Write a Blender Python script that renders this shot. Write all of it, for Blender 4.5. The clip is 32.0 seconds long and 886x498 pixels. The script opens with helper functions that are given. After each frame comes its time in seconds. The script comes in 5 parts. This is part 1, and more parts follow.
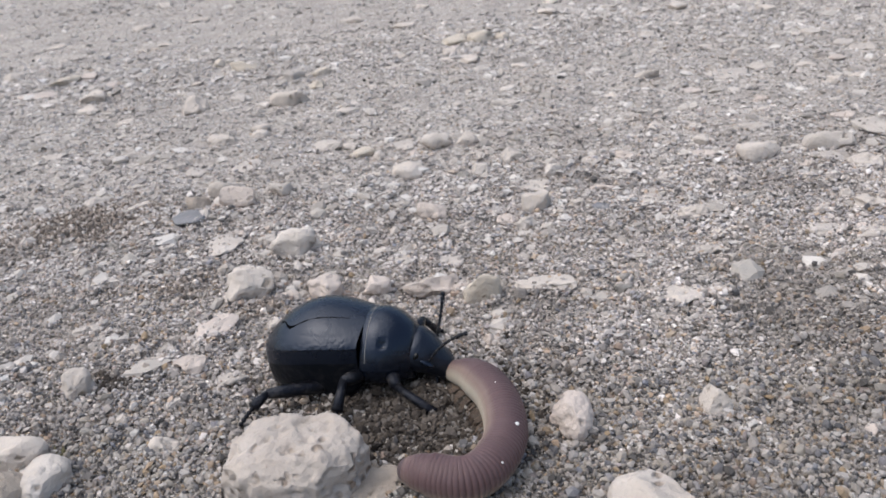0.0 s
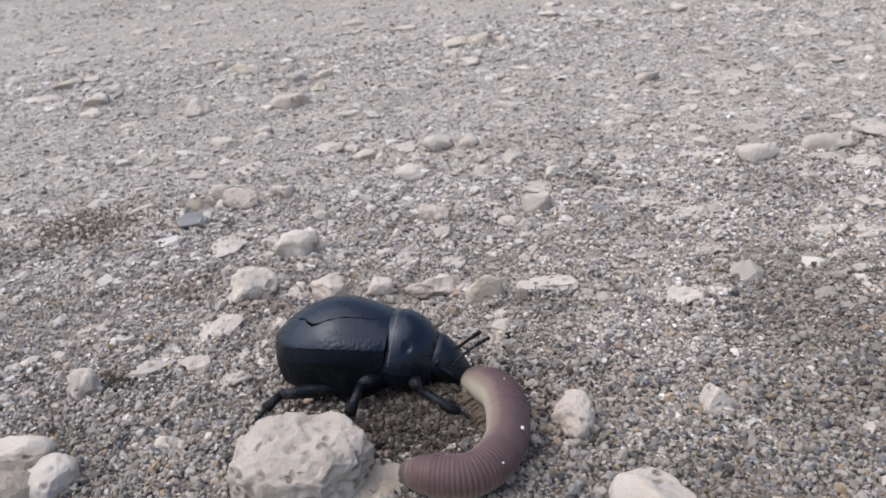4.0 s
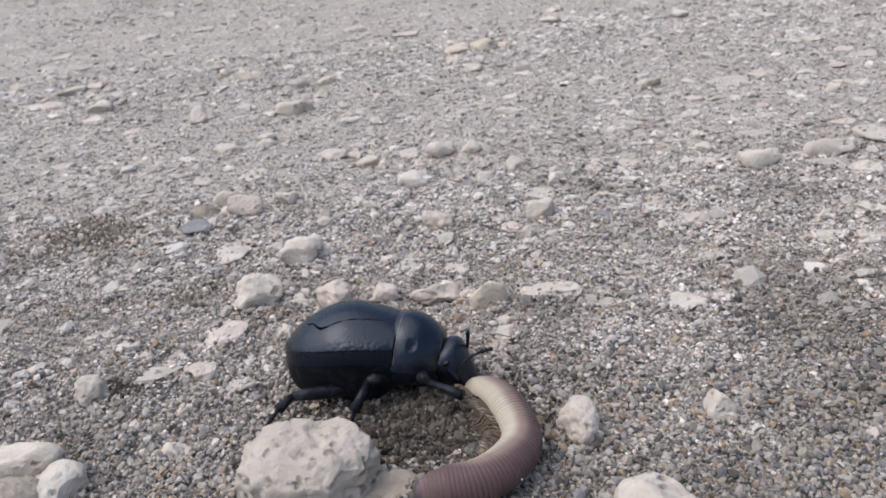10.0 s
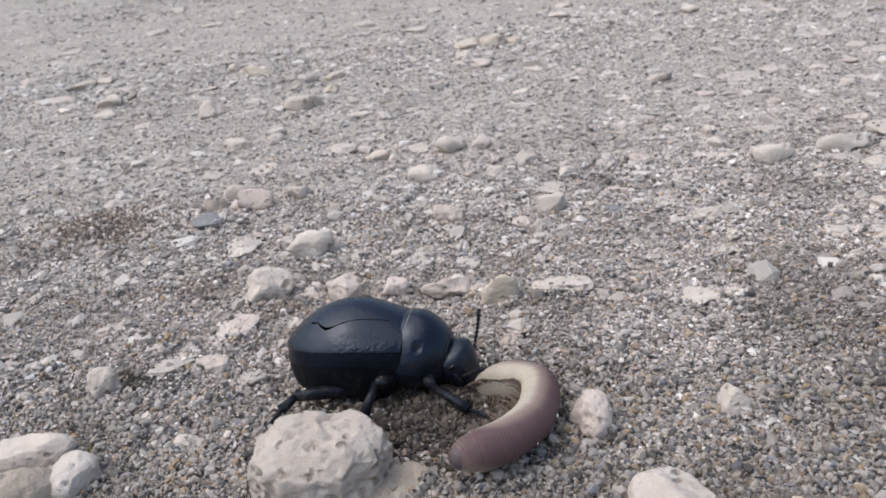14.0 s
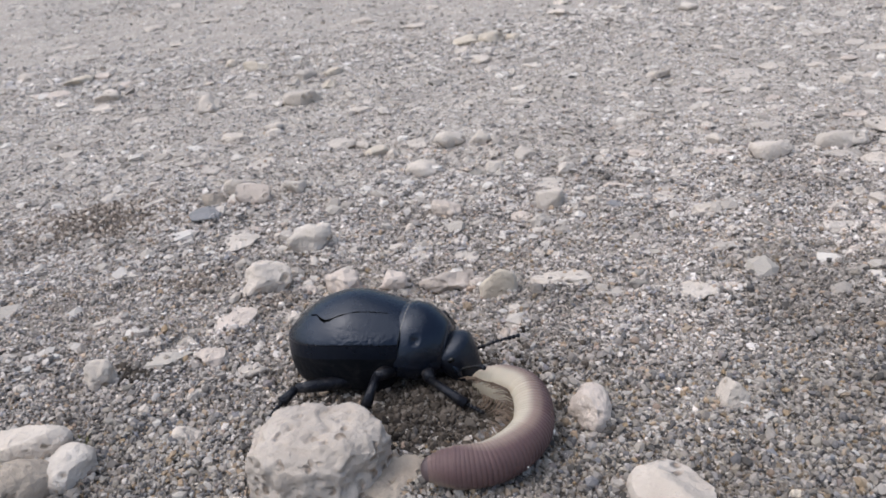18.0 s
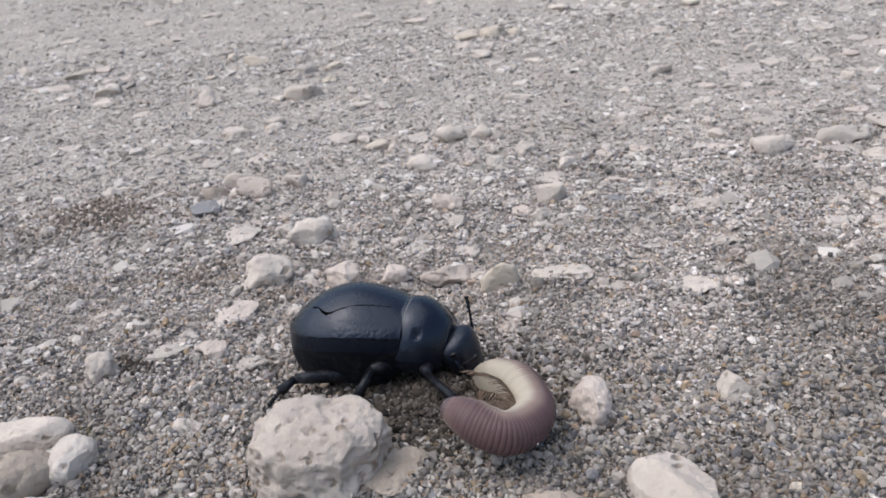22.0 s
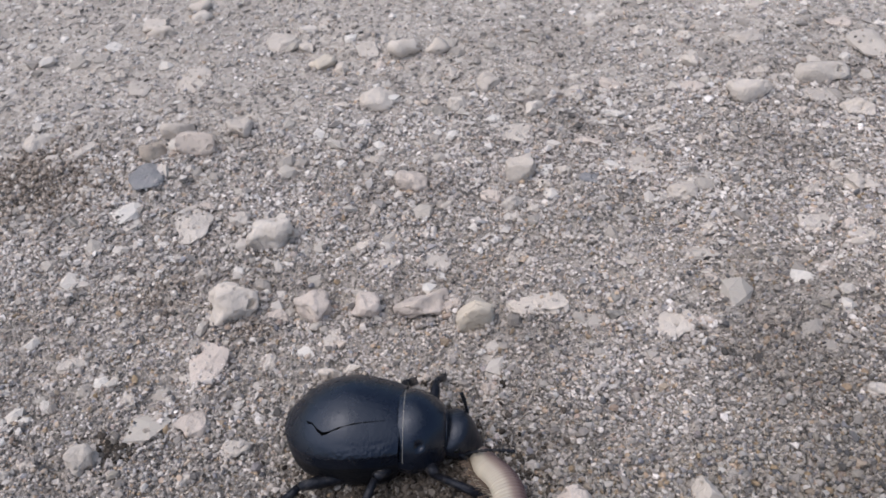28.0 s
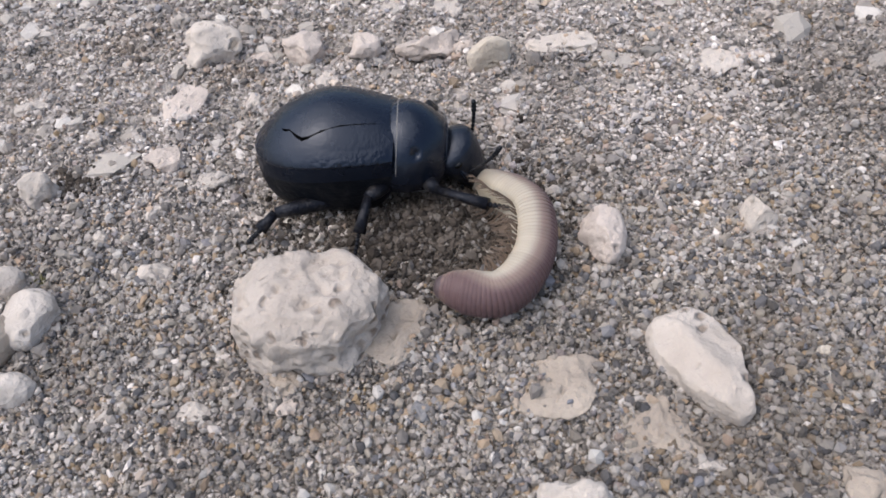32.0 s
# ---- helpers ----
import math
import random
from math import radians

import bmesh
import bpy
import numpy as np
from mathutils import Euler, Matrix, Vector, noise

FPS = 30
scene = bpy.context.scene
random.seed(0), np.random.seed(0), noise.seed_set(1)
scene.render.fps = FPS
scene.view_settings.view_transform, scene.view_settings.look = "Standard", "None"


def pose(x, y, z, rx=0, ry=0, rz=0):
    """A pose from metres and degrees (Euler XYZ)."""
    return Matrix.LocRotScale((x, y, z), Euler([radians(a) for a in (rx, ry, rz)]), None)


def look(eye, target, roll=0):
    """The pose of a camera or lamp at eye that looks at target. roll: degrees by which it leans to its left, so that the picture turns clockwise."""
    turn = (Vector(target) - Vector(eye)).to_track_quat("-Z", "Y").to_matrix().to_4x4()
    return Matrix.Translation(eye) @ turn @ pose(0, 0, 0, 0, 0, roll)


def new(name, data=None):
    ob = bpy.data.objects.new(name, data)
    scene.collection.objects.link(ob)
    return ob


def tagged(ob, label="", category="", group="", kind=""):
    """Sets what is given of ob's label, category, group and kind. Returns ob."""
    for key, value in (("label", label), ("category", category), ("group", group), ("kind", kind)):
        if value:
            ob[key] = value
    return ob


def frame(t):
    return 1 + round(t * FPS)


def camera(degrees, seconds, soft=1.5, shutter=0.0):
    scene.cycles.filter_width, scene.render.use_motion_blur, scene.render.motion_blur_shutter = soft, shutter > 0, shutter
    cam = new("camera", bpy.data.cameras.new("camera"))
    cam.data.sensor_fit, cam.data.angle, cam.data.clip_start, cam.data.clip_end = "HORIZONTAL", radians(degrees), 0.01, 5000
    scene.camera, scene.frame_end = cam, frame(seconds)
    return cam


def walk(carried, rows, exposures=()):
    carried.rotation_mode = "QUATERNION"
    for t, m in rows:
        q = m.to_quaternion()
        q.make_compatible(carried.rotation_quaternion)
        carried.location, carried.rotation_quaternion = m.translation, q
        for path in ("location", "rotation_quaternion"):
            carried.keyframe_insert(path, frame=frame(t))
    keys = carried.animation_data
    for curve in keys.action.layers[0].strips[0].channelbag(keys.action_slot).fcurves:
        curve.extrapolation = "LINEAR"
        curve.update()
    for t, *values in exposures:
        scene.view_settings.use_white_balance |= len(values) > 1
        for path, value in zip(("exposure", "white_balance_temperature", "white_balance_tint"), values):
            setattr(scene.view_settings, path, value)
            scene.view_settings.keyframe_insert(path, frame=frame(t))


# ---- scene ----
# Lengths below are in centimetres unless a name says otherwise; CM turns them into metres.
CM = 0.01


def cm(x, y, z, rx=0, ry=0, rz=0):
    return pose(x * CM, y * CM, z * CM, rx, ry, rz)


def eye(x, y, z, yaw, pitch, roll):
    """A camera pose from a place, a turn to the left of +y, an upward tilt and a lean."""
    return cm(x, y, z, 90 + pitch, 0, yaw) @ pose(0, 0, 0, 0, 0, roll)


# ---- camera ----
cam = camera(58.75, 32.0, soft=1.7)
cam.data.dof.use_dof, cam.data.dof.focus_distance, cam.data.dof.aperture_fstop = True, 0.078, 120
walk(cam, [
    (0, eye(0.417, -1.708, 4.685, 0.77, -24.06, -6.24)),
    (0.5, eye(0.398, -1.715, 4.677, 0.74, -24.14, -6.23)),
    (1, eye(0.398, -1.732, 4.684, 0.64, -24.02, -6.23)),
    (1.5, eye(0.404, -1.742, 4.676, 0.69, -24.09, -6.24)),
    (2, eye(0.388, -1.732, 4.659, 0.85, -24.19, -6.23)),
    (2.5, eye(0.397, -1.723, 4.664, 0.55, -24.12, -6.15)),
    (3, eye(0.403, -1.736, 4.674, 0.52, -24.08, -6.17)),
    (3.5, eye(0.398, -1.769, 4.692, 0.75, -23.99, -6.27)),
    (5.5, eye(0.407, -1.808, 4.735, 0.85, -23.71, -6.44)),
    (6, eye(0.393, -1.807, 4.736, 0.91, -23.70, -6.48)),
    (6.5, eye(0.417, -1.807, 4.733, 0.71, -23.72, -6.46)),
    (7, eye(0.415, -1.814, 4.733, 0.62, -23.64, -6.46)),
    (7.5, eye(0.398, -1.818, 4.733, 0.79, -23.74, -6.47)),
    (8, eye(0.405, -1.820, 4.743, 0.84, -23.68, -6.51)),
    (8.5, eye(0.395, -1.829, 4.749, 0.78, -23.56, -6.50)),
    (9, eye(0.393, -1.840, 4.755, 0.87, -23.58, -6.50)),
    (9.5, eye(0.364, -1.834, 4.736, 1.02, -23.63, -6.53)),
    (10, eye(0.368, -1.837, 4.755, 0.89, -23.53, -6.50)),
    (10.5, eye(0.362, -1.836, 4.749, 0.93, -23.56, -6.48)),
    (11, eye(0.357, -1.844, 4.744, 1.10, -23.58, -6.55)),
    (11.5, eye(0.339, -1.833, 4.722, 1.30, -23.73, -6.56)),
    (12, eye(0.351, -1.851, 4.736, 1.19, -23.63, -6.54)),
    (12.5, eye(0.332, -1.845, 4.733, 1.26, -23.64, -6.52)),
    (13, eye(0.338, -1.838, 4.726, 1.23, -23.65, -6.49)),
    (13.5, eye(0.319, -1.840, 4.721, 1.30, -23.71, -6.49)),
    (14, eye(0.307, -1.825, 4.714, 1.47, -23.71, -6.55)),
    (14.5, eye(0.312, -1.848, 4.727, 1.33, -23.57, -6.52)),
    (16.5, eye(0.267, -1.833, 4.656, 1.44, -23.88, -6.25)),
    (17, eye(0.274, -1.860, 4.690, 1.41, -23.65, -6.29)),
    (17.5, eye(0.269, -1.836, 4.684, 1.30, -23.72, -6.27)),
    (18, eye(0.280, -1.827, 4.658, 1.26, -23.86, -6.22)),
    (18.5, eye(0.252, -1.845, 4.655, 1.45, -23.84, -6.18)),
    (19, eye(0.266, -1.820, 4.642, 1.37, -23.95, -6.16)),
    (19.5, eye(0.263, -1.830, 4.657, 1.30, -23.83, -6.13)),
    (20, eye(0.251, -1.830, 4.660, 1.28, -23.93, -6.09)),
    (20.5, eye(0.250, -1.832, 4.631, 1.44, -24.05, -6.13)),
    (21, eye(0.253, -1.810, 4.598, 1.46, -24.27, -6.10)),
    (21.5, eye(0.265, -1.829, 4.624, 1.39, -24.14, -6.14)),
    (22, eye(0.273, -1.838, 4.628, 1.35, -24.14, -6.12)),
    (22.5, eye(0.260, -1.845, 4.633, 1.31, -24.09, -6.11)),
    (23, eye(0.256, -1.852, 4.633, 1.43, -24.14, -6.12)),
    (23.5, eye(0.258, -1.849, 4.631, 1.47, -24.15, -6.13)),
    (24, eye(0.258, -1.903, 4.678, 1.41, -23.82, -6.15)),
    (24.5, eye(0.263, -1.874, 4.648, 1.37, -23.96, -6.12)),
    (26.5, eye(-0.112, -0.741, 5.592, 0.12, -30.26, -4.64)),
    (27, eye(-0.028, -0.016, 6.290, -0.47, -34.68, -6.02)),
    (27.5, eye(0.130, 0.716, 7.349, -1.63, -40.10, -6.39)),
    (28, eye(0.230, 0.682, 7.634, -1.73, -44.04, -6.27)),
    (28.5, eye(0.221, 0.512, 7.730, -1.95, -46.43, -6.37)),
    (29, eye(0.133, 0.102, 7.686, -3.02, -49.05, -5.84)),
    (29.5, eye(0.024, -0.137, 7.500, -2.69, -51.12, -6.45)),
    (30, eye(-0.109, -0.416, 6.735, -1.80, -52.24, -7.23)),
    (30.5, eye(-0.083, -0.060, 5.887, -0.29, -51.33, -7.68)),
    (31, eye(-0.013, 0.066, 5.538, 0.43, -50.40, -7.60)),
    (31.5, eye(0.055, 0.075, 5.362, 0.47, -49.85, -7.67)),
    (32, eye(0.001, 0.000, 5.322, 0.26, -49.45, -7.17)),
], exposures=[(0, 0.46, 6260, 8), (24.5, 0.45, 6255, 8), (27, 0.35, 6250, 10), (28, 0.30, 6245, 10), (29, 0.29, 6245, 11), (30, 0.28, 6250, 12), (31, 0.53, 6285, 10), (32, 0.56, 6305, 10)])

# ---- light: a bright overcast sky ----
world = bpy.data.worlds.new("sky")
scene.world = world
world.use_nodes = True
wn, wl = world.node_tree.nodes, world.node_tree.links
sky = wn.new("ShaderNodeTexSky")
sky.sky_type, sky.sun_disc = "NISHITA", False
sky.sun_elevation, sky.sun_rotation = radians(66), radians(262)
sky.air_density, sky.dust_density, sky.ozone_density = 1.0, 4.0, 1.0
wl.new(sky.outputs[0], wn["Background"].inputs[0])
wn["Background"].inputs[1].default_value = 0.13
sun = new("sun", bpy.data.lights.new("sun", "SUN"))
sun.data.energy, sun.data.angle, sun.data.color = 1.2, radians(100), (1.0, 0.97, 0.93)
sun.matrix_world = look((-0.38, -0.06, 1.0), (0, 0, 0))


# ---- materials ----
class Nodes:
    """A material and short calls for its nodes."""

    def __init__(self, name, rough=0.8, spec=0.3):
        self.mat = bpy.data.materials.new(name)
        self.mat.use_nodes = True
        self.nodes, self.links = self.mat.node_tree.nodes, self.mat.node_tree.links
        self.bsdf = self.nodes["Principled BSDF"]
        self.bsdf.inputs["Roughness"].default_value = rough
        self.bsdf.inputs["Specular IOR Level"].default_value = spec

    def plug(self, socket, value):
        if isinstance(value, bpy.types.NodeSocket):
            self.links.new(value, socket)
        elif value is not None:
            socket.default_value = value

    def coords(self, which="Object"):
        return self.nodes.new("ShaderNodeTexCoord").outputs[which]

    def noise(self, vector, scale, detail=4.0, rough=0.55):
        n = self.nodes.new("ShaderNodeTexNoise")
        self.plug(n.inputs["Vector"], vector)
        n.inputs["Scale"].default_value, n.inputs["Detail"].default_value, n.inputs["Roughness"].default_value = scale, detail, rough
        return n.outputs["Fac"]

    def cells(self, vector, scale, out="Distance"):
        n = self.nodes.new("ShaderNodeTexVoronoi")
        self.plug(n.inputs["Vector"], vector)
        n.inputs["Scale"].default_value = scale
        return n.outputs[out]

    def ramp(self, fac, stops, mode="LINEAR"):
        n = self.nodes.new("ShaderNodeValToRGB")
        self.plug(n.inputs[0], fac)
        n.color_ramp.interpolation = mode
        while len(n.color_ramp.elements) < len(stops):
            n.color_ramp.elements.new(0.5)
        for el, (at, colour) in zip(n.color_ramp.elements, stops):
            el.position, el.color = at, (*colour, 1) if len(colour) == 3 else colour
        return n.outputs[0]

    def mix(self, fac, a, b, blend="MIX"):
        n = self.nodes.new("ShaderNodeMix")
        n.data_type, n.blend_type = "RGBA", blend
        self.plug(n.inputs[0], fac)
        for socket, value in ((n.inputs[6], a), (n.inputs[7], b)):
            self.plug(socket, (*value, 1) if isinstance(value, tuple) and len(value) == 3 else value)
        return n.outputs[2]

    def math(self, how, a, b=0.5):
        n = self.nodes.new("ShaderNodeMath")
        n.operation = how
        self.plug(n.inputs[0], a)
        self.plug(n.inputs[1], b)
        return n.outputs[0]

    def bump(self, height, strength, distance):
        n = self.nodes.new("ShaderNodeBump")
        n.inputs["Strength"].default_value, n.inputs["Distance"].default_value = strength, distance
        self.plug(n.inputs["Height"], height)
        self.links.new(n.outputs[0], self.bsdf.inputs["Normal"])

    def colour(self, socket):
        self.plug(self.bsdf.inputs["Base Color"], (*socket, 1) if isinstance(socket, tuple) else socket)
        return self


def make_ground():
    m = Nodes("sandy_ground", 0.95, 0.15)
    at = m.coords()
    speck = m.ramp(m.cells(at, 1500, "Color"), [(0.0, (0.2, 0.187, 0.172)), (0.35, (0.37, 0.342, 0.315)), (0.7, (0.47, 0.435, 0.40)), (1.0, (0.56, 0.525, 0.49))])
    patch = m.ramp(m.noise(at, 45, 6), [(0.3, (0.78, 0.76, 0.74)), (0.7, (1.05, 1.02, 0.98))])
    m.colour(m.mix(1.0, speck, patch, "MULTIPLY"))
    m.bump(m.noise(at, 1800, 3), 0.8, 0.0004)
    return m.mat


def make_grains(name, pale, spread, rich=1.0, motley=0.0):
    m = Nodes(name, 0.85, 0.2)
    n = m.nodes.new("ShaderNodeNewGeometry").outputs["Random Per Island"]
    tints = [(0.0, (0.075, 0.072, 0.069)), (0.09, (0.17, 0.16, 0.152)), (0.26, (0.29, 0.268, 0.246)), (0.44, (0.37, 0.34, 0.31)), (0.6, (0.43, 0.395, 0.36)), (0.65, (0.42, 0.31, 0.20)),
             (0.69, (0.33, 0.25, 0.20)), (0.73, (0.22, 0.234, 0.272)), (0.79, (0.42, 0.39, 0.357)), (0.95, (0.51, 0.48, 0.446)), (1.0, (0.62, 0.595, 0.565))]
    if motley:
        tints = [(0.0, (0.10, 0.10, 0.105)), (0.14, (0.19, 0.186, 0.194)), (0.26, (0.27, 0.258, 0.258)), (0.32, (0.40, 0.30, 0.19)), (0.42, (0.34, 0.27, 0.20)), (0.5, (0.36, 0.325, 0.28)),
                 (0.7, (0.42, 0.385, 0.34)), (0.86, (0.46, 0.43, 0.395)), (0.95, (0.52, 0.49, 0.455)), (1.0, (0.62, 0.60, 0.575))]
    middle = (0.355, 0.325, 0.295)
    dull = (1.05, 0.995, 0.97) if rich < 0.5 else (1.09, 0.978, 0.96)
    tints = [(f, tuple(sum(colour) / 3 * g * (1 - rich) + c * rich for c, g in zip(colour, dull))) for f, colour in tints]
    tone = m.ramp(n, [(f, tuple(max((a + (c - a) * spread) * pale, 0.03) for a, c in zip(middle, colour))) for f, colour in tints])
    at = m.coords()
    m.colour(m.mix(1.0, tone, m.ramp(m.noise(at, 55, 6), [(0.32, (0.68, 0.655, 0.625)), (0.5, (0.98, 0.96, 0.93)), (0.7, (1.18, 1.16, 1.14))]), "MULTIPLY"))
    m.bump(m.noise(at, 5000, 2), 0.4, 0.0001)
    return m.mat


def make_stone(name, light, dark, stain, rough=0.85):
    """Chalky limestone: soft cloudy tone, small brownish pits."""
    m = Nodes(name, rough, 0.22)
    at = m.coords()
    lot = m.nodes.new("ShaderNodeObjectInfo").outputs["Random"]
    base = m.mix(m.ramp(m.noise(at, 220, 6, 0.6), [(0.35, (0, 0, 0)), (0.65, (1, 1, 1))]), dark, light)
    bent = m.nodes.new("ShaderNodeVectorMath")
    bent.operation = "ADD"
    wave = m.nodes.new("ShaderNodeTexNoise")
    m.plug(wave.inputs["Vector"], at)
    wave.inputs["Scale"].default_value, wave.inputs["Detail"].default_value = 700, 2
    scaled = m.nodes.new("ShaderNodeVectorMath")
    scaled.operation = "SCALE"
    m.plug(scaled.inputs[0], wave.outputs["Color"])
    scaled.inputs["Scale"].default_value = 0.0014
    m.plug(bent.inputs[0], at)
    m.plug(bent.inputs[1], scaled.outputs[0])
    some = m.ramp(m.noise(at, 330, 3), [(0.46, (0, 0, 0)), (0.58, (1, 1, 1))])
    pit = m.math("MULTIPLY", m.ramp(m.cells(bent.outputs[0], 620), [(0.16, (1, 1, 1)), (0.34, (0, 0, 0))]), some)
    base = m.mix(m.math("MULTIPLY", pit, 0.9), base, stain)
    base = m.mix(m.ramp(m.noise(at, 900, 5, 0.7), [(0.58, (0, 0, 0)), (0.78, (0.5, 0.5, 0.5))]), base, stain)
    base = m.mix(1.0, base, m.ramp(lot, [(0.0, (0.84, 0.815, 0.79)), (0.5, (0.93, 0.90, 0.865)), (1.0, (1.01, 0.98, 0.95))]), "MULTIPLY")
    m.colour(base)
    height = m.math("SUBTRACT", m.noise(at, 1300, 5, 0.6), m.math("MULTIPLY", pit, 1.1))
    m.bump(height, 0.75, 0.0005)
    return m.mat


def make_shell(name, rough, tint, relief, wrinkled=False, dusty=0.0):
    m = Nodes(name, rough, 0.55)
    m.bsdf.inputs["Specular Tint"].default_value = (0.74, 0.82, 1.0, 1)
    at = m.coords()
    base = m.mix(m.noise(at, 500, 5), tint, tuple(c * 1.7 for c in tint))
    if dusty:
        # Pale dust caught in patches.
        base = m.mix(m.ramp(m.noise(at, 900, 5, 0.65), [(0.5, (0, 0, 0)), (0.72, (dusty,) * 3)]), base, (0.24, 0.215, 0.19))
    m.colour(base)
    m.plug(m.bsdf.inputs["Roughness"], m.ramp(m.noise(at, 420, 4), [(0.3, (rough * 0.8,) * 3), (0.7, (rough * 1.25,) * 3)]))
    height = m.math("ADD", m.noise(at, 2600, 3), m.math("MULTIPLY", m.noise(at, 400, 2), 0.7))
    if wrinkled:
        # Coarse wrinkles on the forward flank of the wing cases.
        axes = m.nodes.new("ShaderNodeSeparateXYZ")
        m.plug(axes.inputs[0], at)
        low = m.ramp(m.math("MULTIPLY", axes.outputs["Z"], 100.0), [(0.50, (0, 0, 0)), (0.56, (1, 1, 1)), (0.60, (1, 1, 1)), (0.68, (0, 0, 0))])
        fore = m.ramp(m.math("ADD", m.math("MULTIPLY", axes.outputs["X"], 100.0), 1.0), [(0.25, (0, 0, 0)), (0.5, (1, 1, 1)), (0.85, (1, 1, 1)), (0.97, (0, 0, 0))])
        folds = m.math("MULTIPLY", m.noise(at, 2500, 2, 0.4), m.math("MULTIPLY", low, fore))
        height = m.math("ADD", height, m.math("MULTIPLY", folds, 8.0))
    m.bump(height, relief, 0.0002)
    return m.mat


def make_ring():
    """Mauve-brown over the back, fading to cream along the belly."""
    m = Nodes("millipede_skin", 0.5, 0.3)
    at = m.coords()
    parts = m.nodes.new("ShaderNodeSeparateXYZ")
    m.plug(parts.inputs[0], at)
    high = m.math("ADD", m.math("MULTIPLY", parts.outputs["Z"], 190.0), 0.5)
    high = m.math("ADD", high, m.math("MULTIPLY", m.math("SUBTRACT", m.noise(at, 900, 4), 0.5), 0.25))
    lot = m.nodes.new("ShaderNodeObjectInfo").outputs["Random"]
    skin = m.ramp(high, [(0.0, (0.45, 0.405, 0.315)), (0.38, (0.43, 0.375, 0.30)), (0.58, (0.25, 0.185, 0.155)), (0.74, (0.120, 0.074, 0.074)), (1.0, (0.088, 0.054, 0.056))])
    skin = m.mix(1.0, skin, m.ramp(lot, [(0, (0.95, 0.95, 0.95)), (1, (1.04, 1.04, 1.04))]), "MULTIPLY")
    # Each ring is darker along its fore edge.
    band = m.ramp(m.math("ADD", m.math("MULTIPLY", parts.outputs["X"], 800.0), 0.5), [(0.35, (0.72, 0.69, 0.68)), (0.58, (1, 1, 1)), (0.7, (1.04, 1.04, 1.04)), (0.78, (0.9, 0.88, 0.88))])
    skin = m.mix(1.0, skin, band, "MULTIPLY")
    m.colour(skin)
    m.bsdf.inputs["Subsurface Weight"].default_value = 0.08
    m.bsdf.inputs["Subsurface Radius"].default_value = (0.001, 0.0006, 0.0004)
    m.bump(m.noise(at, 3000, 3), 0.3, 0.0001)
    return m.mat


def make_plain(name, colour, rough=0.6):
    m = Nodes(name, rough, 0.3)
    at = m.coords()
    m.colour(m.mix(m.noise(at, 900, 4), tuple(c * 0.75 for c in colour), tuple(min(c * 1.2, 1) for c in colour)))
    m.bump(m.noise(at, 2500, 3), 0.3, 0.0001)
    return m.mat


def make_crumbs(name, pale):
    m = Nodes(name, 0.95, 0.15)
    n = m.nodes.new("ShaderNodeNewGeometry").outputs["Random Per Island"]
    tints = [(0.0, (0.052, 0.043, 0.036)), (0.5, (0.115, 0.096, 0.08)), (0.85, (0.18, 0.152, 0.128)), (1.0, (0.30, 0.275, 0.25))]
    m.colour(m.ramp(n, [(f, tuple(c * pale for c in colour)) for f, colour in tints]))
    m.bump(m.noise(m.coords(), 4000, 3), 0.6, 0.0002)
    return m.mat


def make_gravel():
    m = Nodes("pale_gravel", 0.9, 0.2)
    n = m.nodes.new("ShaderNodeNewGeometry").outputs["Random Per Island"]
    m.colour(m.ramp(n, [(0.0, (0.30, 0.27, 0.24)), (0.4, (0.42, 0.38, 0.335)), (0.75, (0.53, 0.48, 0.43)), (1.0, (0.66, 0.62, 0.57))]))
    m.bump(m.noise(m.coords(), 2500, 4), 0.6, 0.0003)
    return m.mat


